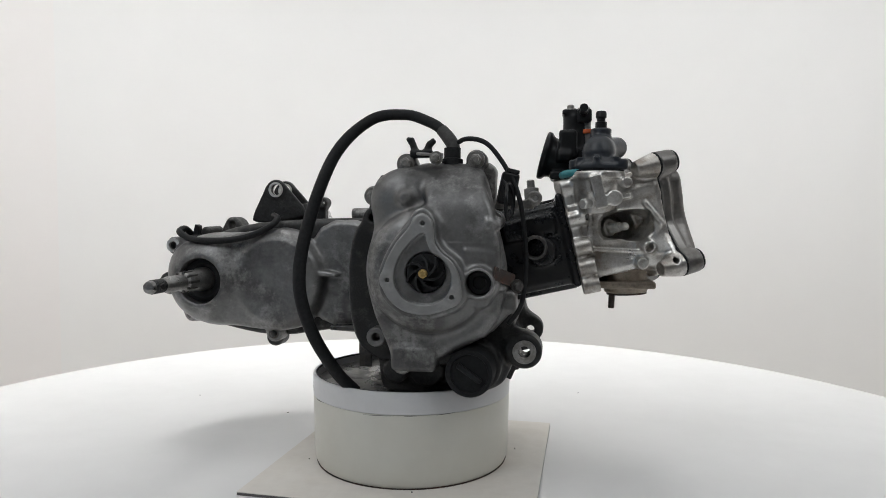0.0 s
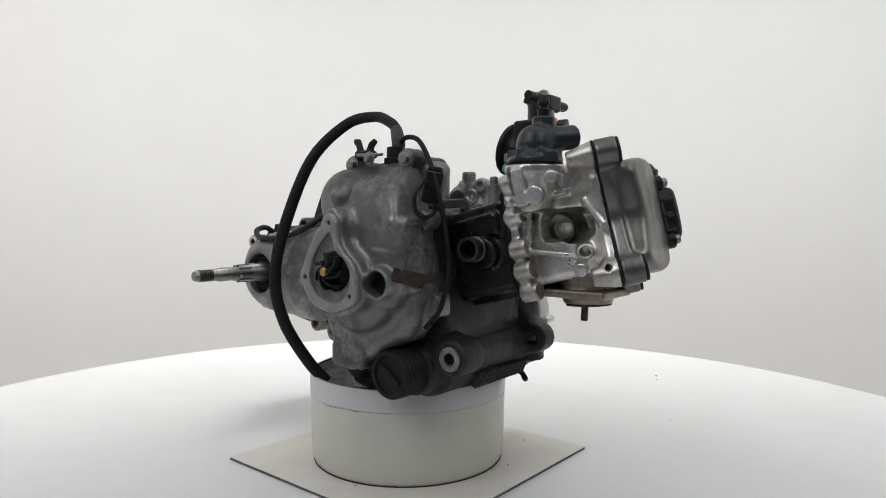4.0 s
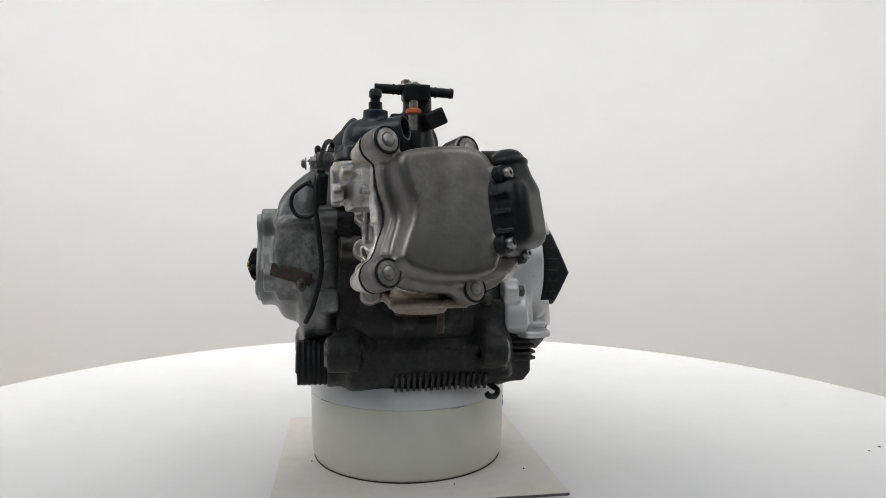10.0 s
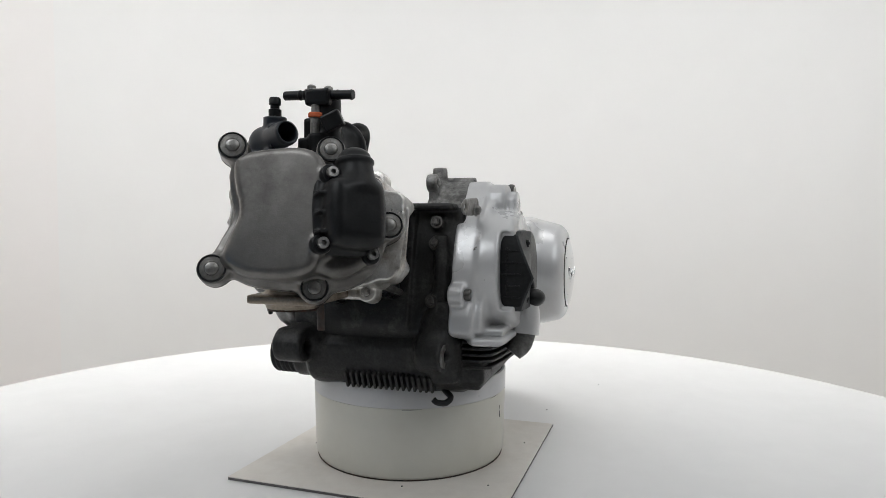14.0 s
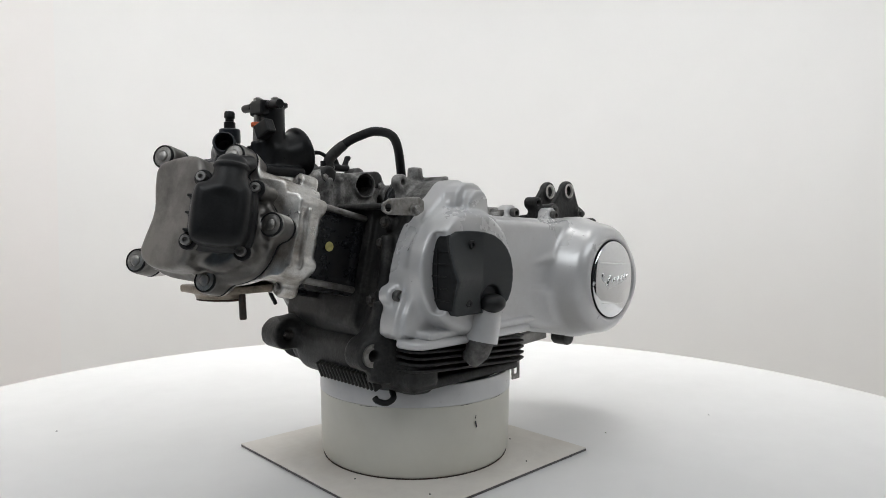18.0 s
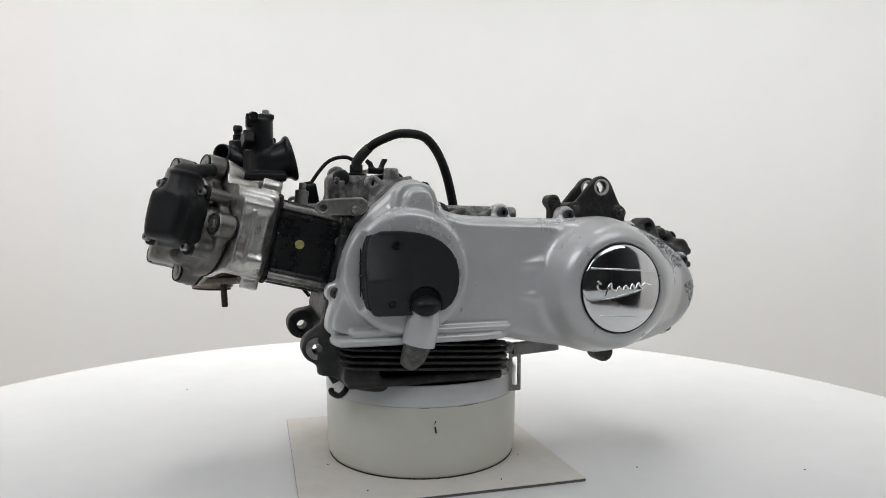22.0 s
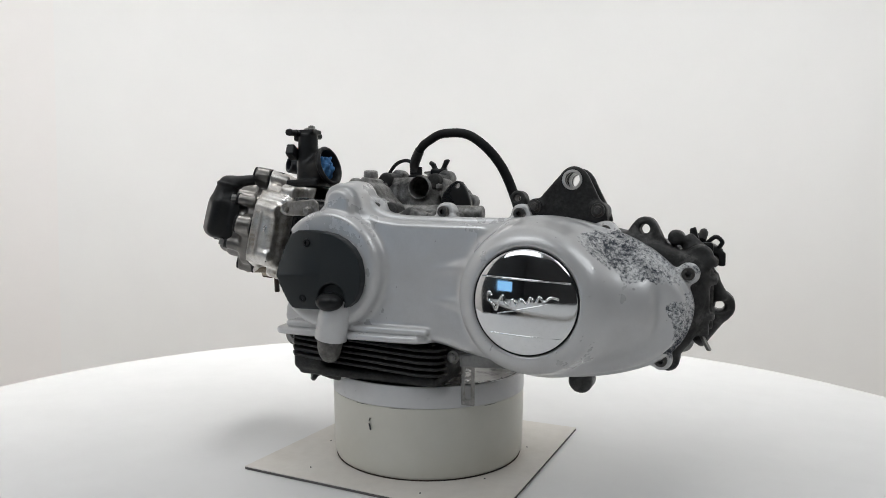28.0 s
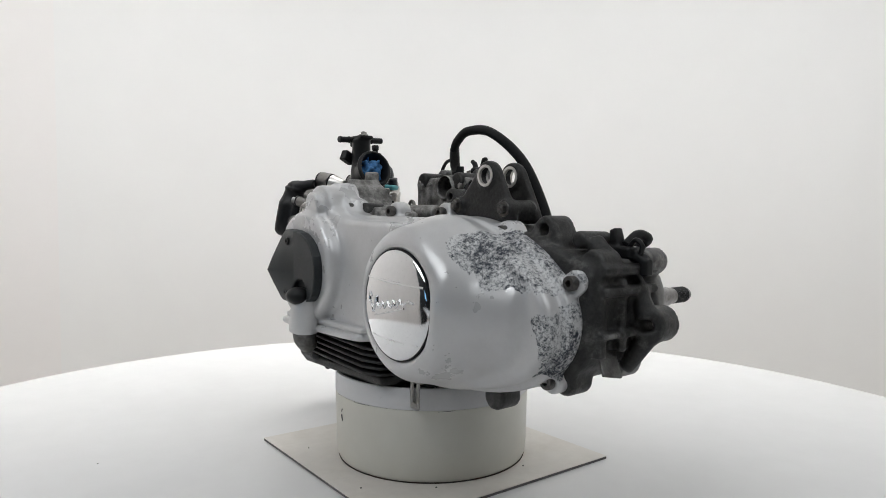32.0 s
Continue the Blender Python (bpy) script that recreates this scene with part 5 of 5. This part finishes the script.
def peeled(base):
    """Silver paint that has flaked off towards the wheel, down to pitted metal."""
    m = base.copy()
    m.name = "silver_paint_peeled"
    nt = m.node_tree
    b = nt.nodes["Principled BSDF"]
    link = nt.links.new
    tc = nt.nodes.new("ShaderNodeTexCoord")
    edge = nt.nodes.new("ShaderNodeTexNoise")
    edge.inputs["Scale"].default_value, edge.inputs["Detail"].default_value = 34, 12
    link(tc.outputs["Object"], edge.inputs["Vector"])
    total = None
    for at, size in (((-0.252, 0.125, 0.261), 0.029), ((-0.276, 0.112, 0.262), 0.037), ((-0.303, 0.1, 0.252), 0.034), ((-0.321, 0.093, 0.203), 0.03), ((-0.314, 0.097, 0.182), 0.026)):
        d = nt.nodes.new("ShaderNodeVectorMath")
        d.operation = "DISTANCE"
        link(tc.outputs["Object"], d.inputs[0])
        d.inputs[1].default_value = at
        k = nt.nodes.new("ShaderNodeMath")
        k.operation = "DIVIDE"
        link(d.outputs["Value"], k.inputs[0])
        k.inputs[1].default_value = size
        if total is None:
            total = k.outputs[0]
        else:
            mn = nt.nodes.new("ShaderNodeMath")
            mn.operation = "MINIMUM"
            link(total, mn.inputs[0])
            link(k.outputs[0], mn.inputs[1])
            total = mn.outputs[0]
    add = nt.nodes.new("ShaderNodeMath")
    add.operation = "MULTIPLY_ADD"
    link(edge.outputs[0], add.inputs[0])
    add.inputs[1].default_value = -1.5
    link(total, add.inputs[2])
    mask = nt.nodes.new("ShaderNodeValToRGB")
    mask.color_ramp.elements[0].position, mask.color_ramp.elements[1].position = 0.20, 0.225
    mask.color_ramp.elements[0].color, mask.color_ramp.elements[1].color = (1, 1, 1, 1), (0, 0, 0, 1)
    link(add.outputs[0], mask.inputs[0])
    pit = nt.nodes.new("ShaderNodeTexNoise")
    pit.inputs["Scale"].default_value, pit.inputs["Detail"].default_value, pit.inputs["Roughness"].default_value = 330, 6, 0.8
    link(tc.outputs["Object"], pit.inputs["Vector"])
    bare = nt.nodes.new("ShaderNodeValToRGB")
    bare.color_ramp.elements[0].position, bare.color_ramp.elements[1].position = 0.36, 0.55
    bare.color_ramp.elements[0].color, bare.color_ramp.elements[1].color = (0.03, 0.036, 0.05, 1), (0.66, 0.665, 0.67, 1)
    link(pit.outputs[0], bare.inputs[0])
    tone = nt.nodes.new("ShaderNodeTexNoise")
    tone.inputs["Scale"].default_value, tone.inputs["Detail"].default_value = 45, 4
    link(tc.outputs["Object"], tone.inputs["Vector"])
    shift = nt.nodes.new("ShaderNodeMath")
    shift.operation = "MULTIPLY_ADD"
    link(tone.outputs[0], shift.inputs[0])
    shift.inputs[1].default_value = 0.55
    shift.inputs[2].default_value = -0.31
    both = nt.nodes.new("ShaderNodeMath")
    both.operation = "ADD"
    link(pit.outputs[0], both.inputs[0])
    link(shift.outputs[0], both.inputs[1])
    link(both.outputs[0], bare.inputs[0])
    old = b.inputs["Base Color"].links[0].from_socket
    chip = nt.nodes.new("ShaderNodeTexNoise")
    chip.inputs["Scale"].default_value, chip.inputs["Detail"].default_value = 105, 3
    link(tc.outputs["Object"], chip.inputs["Vector"])
    chipped = nt.nodes.new("ShaderNodeValToRGB")
    chipped.color_ramp.elements[0].position, chipped.color_ramp.elements[1].position = 0.735, 0.745
    link(chip.outputs[0], chipped.inputs[0])
    spots = nt.nodes.new("ShaderNodeMix")
    spots.data_type = "RGBA"
    link(chipped.outputs[0], spots.inputs[0])
    link(old, spots.inputs[6])
    spots.inputs[7].default_value = (0.12, 0.115, 0.11, 1)
    old = spots.outputs[2]
    mix = nt.nodes.new("ShaderNodeMix")
    mix.data_type = "RGBA"
    link(mask.outputs[0], mix.inputs[0])
    link(old, mix.inputs[6])
    link(bare.outputs[0], mix.inputs[7])
    link(mix.outputs[2], b.inputs["Base Color"])
    oldr = b.inputs["Roughness"].links[0].from_socket
    mr = nt.nodes.new("ShaderNodeMix")
    mr.data_type = "FLOAT"
    link(mask.outputs[0], mr.inputs[0])
    link(oldr, mr.inputs[2])
    mr.inputs[3].default_value = 0.7
    link(mr.outputs[0], b.inputs["Roughness"])
    return m


belt = put("belt_cover", solid("belt_cover", belt_sdf, (-0.345, 0.07, 0.125), (0.14, 0.172, 0.345), 0.0021), peeled(SILVER), label="silver painted belt cover with flaked corroded rear end")
for u, v in ((0.0109, 0.3062), (-0.0728, 0.3012), (-0.1585, 0.2989), (-0.2459, 0.2814), (-0.3235, 0.242), (-0.3, 0.158), (0.121, 0.2135)):
    put("cover_screw", SCREW, None, belt, "black oxide socket screw", along((u, 0.0905, v), (0, 1, 0)))
CAP_R, CAP_TOP = 0.155, 0.0122
cap = put("chrome_cap", lathe([(0.0485, 0), (0.0495, 0.0015), (0.0495, 0.003), (0.0485, 0.0042)] + [(0.047 - 0.00466 * i, CAP_TOP - (0.047 - 0.00466 * i) ** 2 / (2 * CAP_R)) for i in range(11)], 96), CHROME, None, "round polished chrome cap with raised script emblem", along((-0.186, 0.1635, 0.2165), (0, 1, 0)))
put("cap_seal", ring([(0.0494, 0), (0.0503, 0.001), (0.0503, 0.0035), (0.0494, 0.004)], 72), RUBBER, cap, "thin black ring round the cap", along((-0.186, 0.1632, 0.2165), (0, 1, 0)))


def on_cap(pts, lift=0.0):
    return [(-0.186 - u, 0.1635 + CAP_TOP + lift - (u * u + v * v) / (2 * CAP_R), 0.2165 + v) for u, v in pts]


put("cap_ridge", tube(on_cap([(-0.041, 0.0235), (0.0, 0.0215), (0.043, 0.0185)]), 0.0011, 8, 6), CHROME, cap)
put("cap_ridge", tube(on_cap([(-0.032, -0.029), (0.0, -0.0305), (0.034, -0.032)]), 0.0006, 8, 6), CHROME, cap)
put("emblem", tube(on_cap([(-0.03, 0.006), (-0.0335, 0.009), (-0.0335, 0.002), (-0.028, -0.003), (-0.0255, -0.0075), (-0.022, 0.002), (-0.0185, 0.0065), (-0.0175, 0.001), (-0.013, -0.003), (-0.009, 0.003), (-0.005, -0.002), (-0.001, 0.004), (0.004, -0.001), (0.008, 0.0055), (0.012, 0.0), (0.016, 0.0065), (0.02, 0.002), (0.026, 0.006), (0.033, 0.0045)], 0.0001), 0.0012, 8, 4), CHROME, cap, "raised flowing emblem line")
put("emblem_stroke", tube(on_cap([(-0.024, -0.0105), (0.0, -0.0055), (0.022, -0.0005)]), 0.0007, 8, 5), CHROME, cap)


def panel_form(x, z):
    w = np.clip((x - 0.05) / 0.046, 0, 1)
    face = 0.149 + w * (-0.0085 + 0.0195 * np.maximum(0, 1 - np.abs(z - 0.231) / 0.046))
    d2 = sd_poly(x, z, polish([(0.1005, 0.238), (0.0975, 0.262), (0.0915, 0.28), (0.055, 0.2815), (0.025, 0.275), (0.004, 0.257), (-0.002, 0.233), (0.003, 0.208), (0.02, 0.195), (0.083, 0.193), (0.0915, 0.1945), (0.0975, 0.214)], 1))
    return d2, face


def panel_sdf(p):
    x, y, z = p
    d2, face = panel_form(x, z)
    a = np.maximum(slab(d2, y, 0.118, 0.162, 0.002), y - face)
    return cut(0.002, a, rod(p, (0.036, 0.142, 0.206), (0.036, 0.17, 0.206), 0.0165, 0.0185))


panel = put("cooling_inlet_panel", solid("cooling_inlet_panel", panel_sdf, (-0.01, 0.115, 0.185), (0.12, 0.16, 0.29), 0.0014), PANELP, None, "anthracite plastic cooling inlet panel with two screws")
def grille_sdf(p):
    x, y, z = p
    d2, face = panel_form(x, z)
    return np.maximum(np.maximum(slab(d2 - 0.0012, y, 0.119, 0.162, 0.001), y - face + 0.002), np.maximum(0.082 - x, np.abs(z - 0.238) - 0.039))


grille = put("inlet_grille", solid("inlet_grille", grille_sdf, (0.08, 0.116, 0.19), (0.106, 0.16, 0.285), 0.0012), RUBBER, None, "black inlet grille facing forward")
for k in range(5):
    put("grille_bar", block(0.0012, 0.024, 0.0014, 0.0004), BLACKP, grille, m=pose(0.1016 - 5.0 * (0.0125 * k - 0.028) ** 2, 0.1335, 0.21 + 0.0125 * k))
put("grille_bar", block(0.0012, 0.0014, 0.05, 0.0004), BLACKP, grille, m=pose(0.1012, 0.131, 0.238))
for u, v in ((0.0671, 0.2667), (0.0722, 0.206)):
    put("screw", SCREW_BLACK, None, panel, m=along((u, 0.145, v), (0, 1, 0)))
put("vent_spout", tube([(0.034, 0.136, 0.204), (0.0375, 0.1405, 0.184), (0.042, 0.1395, 0.1618)], [0.016, 0.0174, 0.0178], 28, 8), SILVER, belt, "silver vent spout")
# the end is grey; its darker tone also paints in the shade there
put("spout_end", tube([(0.0418, 0.1395, 0.164), (0.0455, 0.1365, 0.151), (0.0495, 0.129, 0.1405)], [0.0145, 0.0135, 0.0105], 20, 8), BOLTGREY, belt, "bare grey spout end, toned darker for its shade")
put("spout_plug", solid("spout_plug", lambda p: ball(p, (0.0365, 0.1505, 0.2035), (0.0155, 0.0135, 0.0105)), (0.015, 0.13, 0.185), (0.058, 0.17, 0.22), 0.0015), BLACKP, belt, "black rubber spout plug")

# top bracket, straps and cables
def hanger_sdf(p):
    out = None
    for y in (0.0455, 0.0775):
        a = prism(p, [(-0.166, 0.296), (-0.168, 0.306), (-0.198, 0.34), (-0.21, 0.349), (-0.224, 0.343), (-0.232, 0.325), (-0.245, 0.3), (-0.247, 0.286)], "y", y - 0.0035, y + 0.0035, 0.0015)
        a = U(0.003, a, rod(p, (-0.2105, y - 0.005, 0.3335), (-0.2105, y + 0.005, 0.3335), 0.0125, None, 0.001))
        out = a if out is None else np.minimum(out, a)
    out = U(0.004, out, box(p, (-0.207, 0.062, 0.298), (0.035, 0.016, 0.008), 0.003), rod(p, (-0.172, 0.05, 0.3065), (-0.172, 0.084, 0.3065), 0.0085), rod(p, (-0.237, 0.05, 0.302), (-0.237, 0.084, 0.302), 0.0085))
    out = U(0.004, out, rod(p, (-0.15, 0.055, 0.316), (-0.15, 0.075, 0.316), 0.008), box(p, (-0.153, 0.066, 0.303), (0.007, 0.008, 0.013), 0.003))
    return cut(0.001, out, rod(p, (-0.2105, 0.0, 0.3335), (-0.2105, 0.12, 0.3335), 0.0078), rod(p, (-0.15, 0.0, 0.316), (-0.15, 0.1, 0.316), 0.0035))


hanger = put("shock_mount", solid("shock_mount", hanger_sdf, (-0.255, 0.035, 0.28), (-0.138, 0.09, 0.352), 0.0015), GRIME, label="dark double shock absorber mount with two eyes")
for y, w in ((0.0405, -1), (0.0505, 1), (0.0725, -1), (0.0825, 1)):
    put("eye_ring", ring([(0.0104, -0.001), (0.0103, 0.0008), (0.0078, 0.001), (0.0076, -0.002)], 28), WORNSTEEL, hanger, "bright worn eye ring", along((-0.2105, y, 0.3335), (0, w, 0)))
for x, z in ((-0.172, 0.3065), (-0.237, 0.302)):
    put("nut", BOLT_DARK, None, hanger, m=along((x, 0.084, z), (0, 1, 0)))
for x, w in ((-0.068, 0.042), (-0.028, 0.02)):
    put("case_boss", solid("case_boss", lambda p: U(0.004, prism(p, [(-0.02, 0.29), (-0.018, 0.303), (0.018, 0.303), (0.02, 0.29)], "y", 0.066, 0.084, 0.003, 1), rod(p, (0.0, 0.05, 0.3), (0.0, 0.086, 0.3), 0.007)), (-0.022, 0.045, 0.285), (0.022, 0.09, 0.31), 0.0018), CASTLIGHT, case, "cast screw boss", pose(x, 0, 0))
put("cast_rail", solid("cast_rail", lambda p: rod(p, (-0.105, 0.055, 0.3), (0.0, 0.055, 0.302), 0.0085), (-0.11, 0.04, 0.285), (0.01, 0.07, 0.315), 0.002), CASTLIGHT, case, "cast rail along the case top")

put("main_harness", tube([(0.0594, -0.112, 0.352), (0.0594, -0.108, 0.372), (0.045, -0.095, 0.391), (0.027, -0.087, 0.4025), (0.0, -0.0825, 0.411), (-0.038, -0.09, 0.4045), (-0.0725, -0.115, 0.362), (-0.0965, -0.136, 0.282), (-0.1015, -0.146, 0.222), (-0.089, -0.143, 0.172), (-0.069, -0.126, 0.127), (-0.05, -0.112, 0.1005)], [0.0056, 0.0056, 0.0058, 0.006, 0.0061, 0.0063, 0.0067, 0.007, 0.007, 0.007, 0.007, 0.007], 16, 10), RUBBER, label="thick black rubber cable loop")
put("cable_sleeve", tube([(0.0594, -0.1105, 0.362), (0.0594, -0.108, 0.372), (0.053, -0.102, 0.382), (0.045, -0.095, 0.391)], [0.0068, 0.0072, 0.0072, 0.0066], 16, 8), SLEEVE, label="dusty grey tape sleeve on the cable")
put("cable_boot", lathe([(0.0115, 0), (0.0115, 0.008), (0.009, 0.009), (0.009, 0.02)], 20), RUBBER, case, "black cable boot", along((0.0594, -0.114, 0.349), (0, 0.05, 1)))
put("sensor_wire", tube([(0.0594, -0.109, 0.372), (0.075, -0.112, 0.379), (0.098, -0.119, 0.372), (0.12, -0.126, 0.343), (0.132, -0.13, 0.315), (0.138, -0.126, 0.275), (0.139, -0.124, 0.24), (0.135, -0.132, 0.205), (0.122, -0.14, 0.185)], 0.0026, 10, 8), RUBBER, label="thin black sensor wire")
put("wire_clip", tube([(0.1155, -0.1345, 0.332), (0.12, -0.143, 0.327), (0.12, -0.1525, 0.318), (0.12, -0.1535, 0.305), (0.1205, -0.147, 0.296), (0.122, -0.137, 0.295), (0.1245, -0.1295, 0.3), (0.126, -0.1275, 0.315), (0.1245, -0.1305, 0.325), (0.122, -0.1375, 0.3295)], 0.0022, 8, 6), BLACKP, flywheel, "black open wire loop")
put("sensor_block", block(0.018, 0.012, 0.034, 0.003), BLACKP, flywheel, "black sensor body", pose(0.12, -0.1245, 0.325, 0, 12, 20))
put("sensor_tab", block(0.014, 0.009, 0.004, 0.001), BLACKP, flywheel, "black sensor plug tab", pose(0.1245, -0.1255, 0.343, 0, 12, 20))
put("clamp_bracket", block(0.026, 0.016, 0.003, 0.001), STEEL, case, "bright sheet steel clamp bracket", pose(0.038, -0.13, 0.3615, 10, 5, 0))
put("clamp_nut", BOLT_S, None, case, m=along((0.0464, -0.139, 0.3565), (0, -1, 0)))
put("cable_clip", solid("cable_clip", lambda p: U(0.003, box(p, (0.0285, -0.126, 0.362), (0.012, 0.006, 0.004), 0.002), rod(p, (0.0235, -0.126, 0.36), (0.0165, -0.126, 0.379), 0.0042, 0.0034, 0.001), rod(p, (0.0165, -0.126, 0.378), (0.0135, -0.126, 0.3755), 0.0034, None, 0.001), rod(p, (0.033, -0.126, 0.362), (0.0375, -0.126, 0.374), 0.0042, 0.0034, 0.001), rod(p, (0.0375, -0.126, 0.373), (0.043, -0.126, 0.3765), 0.0032, None, 0.001)), (0.008, -0.133, 0.355), (0.048, -0.118, 0.385), 0.0013), BLACKP, case, "black two-pronged cable clip")

coil = put("connector_holder", solid("connector_holder", lambda p: U(0.002, box(p, (-0.332, 0.037, 0.2655), (0.012, 0.009, 0.005), 0.002), prism(p, [(-0.334, 0.262), (-0.322, 0.262), (-0.3215, 0.284), (-0.327, 0.286), (-0.33, 0.276)], "y", 0.032, 0.044, 0.0015, 0), rod(p, (-0.34, 0.037, 0.264), (-0.352, 0.034, 0.2595), 0.0055, 0.0042, 0.001), box(p, (-0.352, 0.034, 0.2535), (0.0035, 0.005, 0.007), 0.0015)), (-0.362, 0.02, 0.242), (-0.315, 0.052, 0.29), 0.0014), BLACKP, label="black plastic connector holder on the gearbox")
put("connector_clip", tube([(-0.338, 0.038, 0.27), (-0.346, 0.04, 0.276), (-0.352, 0.04, 0.271), (-0.349, 0.038, 0.265)], 0.0022, 8, 6), BLACKP, coil, "black hooked prong")
put("gearbox_vent_hose", tube([(-0.333, 0.036, 0.271), (-0.334, 0.02, 0.28), (-0.332, 0.002, 0.276), (-0.312, -0.012, 0.2685), (-0.285, -0.022, 0.265), (-0.245, -0.026, 0.266), (-0.215, -0.022, 0.2725), (-0.194, -0.01, 0.285), (-0.193, 0.006, 0.294), (-0.205, 0.022, 0.298)], 0.0042, 10, 8), RUBBER, gear_cover, "thin black vent hose")

put("strap", solid("strap", lambda p: cut(0.001, box(p, (-0.0965, 0.079, 0.114), (0.008, 0.0012, 0.027), 0.001), box(p, (-0.0965, 0.079, 0.111), (0.003, 0.01, 0.017), 0.001)), (-0.108, 0.075, 0.084), (-0.085, 0.083, 0.142), 0.0011), STEEL, label="flat steel strap hanging below the case")
put("strap_end", block(0.016, 0.0022, 0.03, 0.0008), DARKSTEEL, sump, "dark steel strap end", pose(-0.062, -0.03, 0.125))
put("sheet_bracket", block(0.05, 0.02, 0.006, 0.0015), BLACKPAINT, gear_cover, "black sheet bracket under the case", pose(-0.085, -0.015, 0.156))
put("cast_pad", block(0.0025, 0.022, 0.024, 0.0008), BOLTGREY, gear_housing, "plain flat pad on the housing", pose(-0.337, 0.062, 0.176, 12, 28, 0))
put("cast_ledge", block(0.06, 0.008, 0.015, 0.002), CASTLIGHT, gear_housing, "cast ledge below the belt cover", pose(-0.12, 0.086, 0.1405, 0, 3, 0))
put("bolt", BOLT_S, None, gear_housing, m=along((-0.083, 0.089, 0.142), (0, 1, 0)))
for dx, mat in ((0.0, REDWIRE), (0.004, WHITEWIRE), (0.008, REDWIRE), (-0.012, BLACKP)):
    put("loose_wire", tube([(-0.014 + dx, 0.03, 0.118), (-0.017 + dx, 0.048, 0.109), (-0.024 + dx * 1.4, 0.06, 0.102), (-0.03 + dx * 1.6, 0.066, 0.1)], 0.0014, 8, 6), mat, sump, "loose wire end below the case")
put("hose_hook", tube([(0.098, 0.055, 0.118), (0.103, 0.064, 0.106), (0.108, 0.072, 0.1), (0.114, 0.068, 0.095), (0.12, 0.06, 0.0965), (0.121, 0.056, 0.1)], 0.0034, 8, 8), BLACKP, sump, "black plastic hook hanging over the drum")
put("cylinder_bracket", solid("cylinder_bracket", lambda p: cut(0.001, prism(p, [(-0.028, -0.010), (-0.028, 0.009), (-0.004, 0.0095), (0.027, 0.009), (0.03, -0.006), (0.002, -0.0095)], "y", -0.0015, 0.0015, 0.001, 1), rod(p, (0.02, -0.01, 0.0), (0.02, 0.01, 0.0), 0.0042)), (-0.034, -0.004, -0.015), (0.034, 0.004, 0.014), 0.0012), STEEL, case, "zinc plated sheet bracket", pose(0.114, 0.0945, 0.306, 0, 4, -3))
put("bolt", BOLT_S, None, case, m=along((0.1, 0.0965, 0.303), (0, 1, 0)))
put("chain_adjuster", lathe([(0.0085, 0), (0.0085, 0.022), (0.0045, 0.023), (0.0045, 0.031), (0.003, 0.032)], 16), CASTLIGHT, cyl, "cast adjuster stud", along((0.143, -0.045, 0.307), (-0.1, 0, 1)))


# ---- turning: one steady speed, seen from above clockwise ----
def motions():
    rows = [(t, -11.8 - 6.911 * t) for t in np.arange(0.0, 32.1, 2.0)]
    for ob, z in ((table, -0.75), (board, -0.004), (drum, 0.0), (engine, BASE)):
        walk(ob, [(float(t), pose(0, 0, z, 0, 0, float(a))) for t, a in rows])


motions()
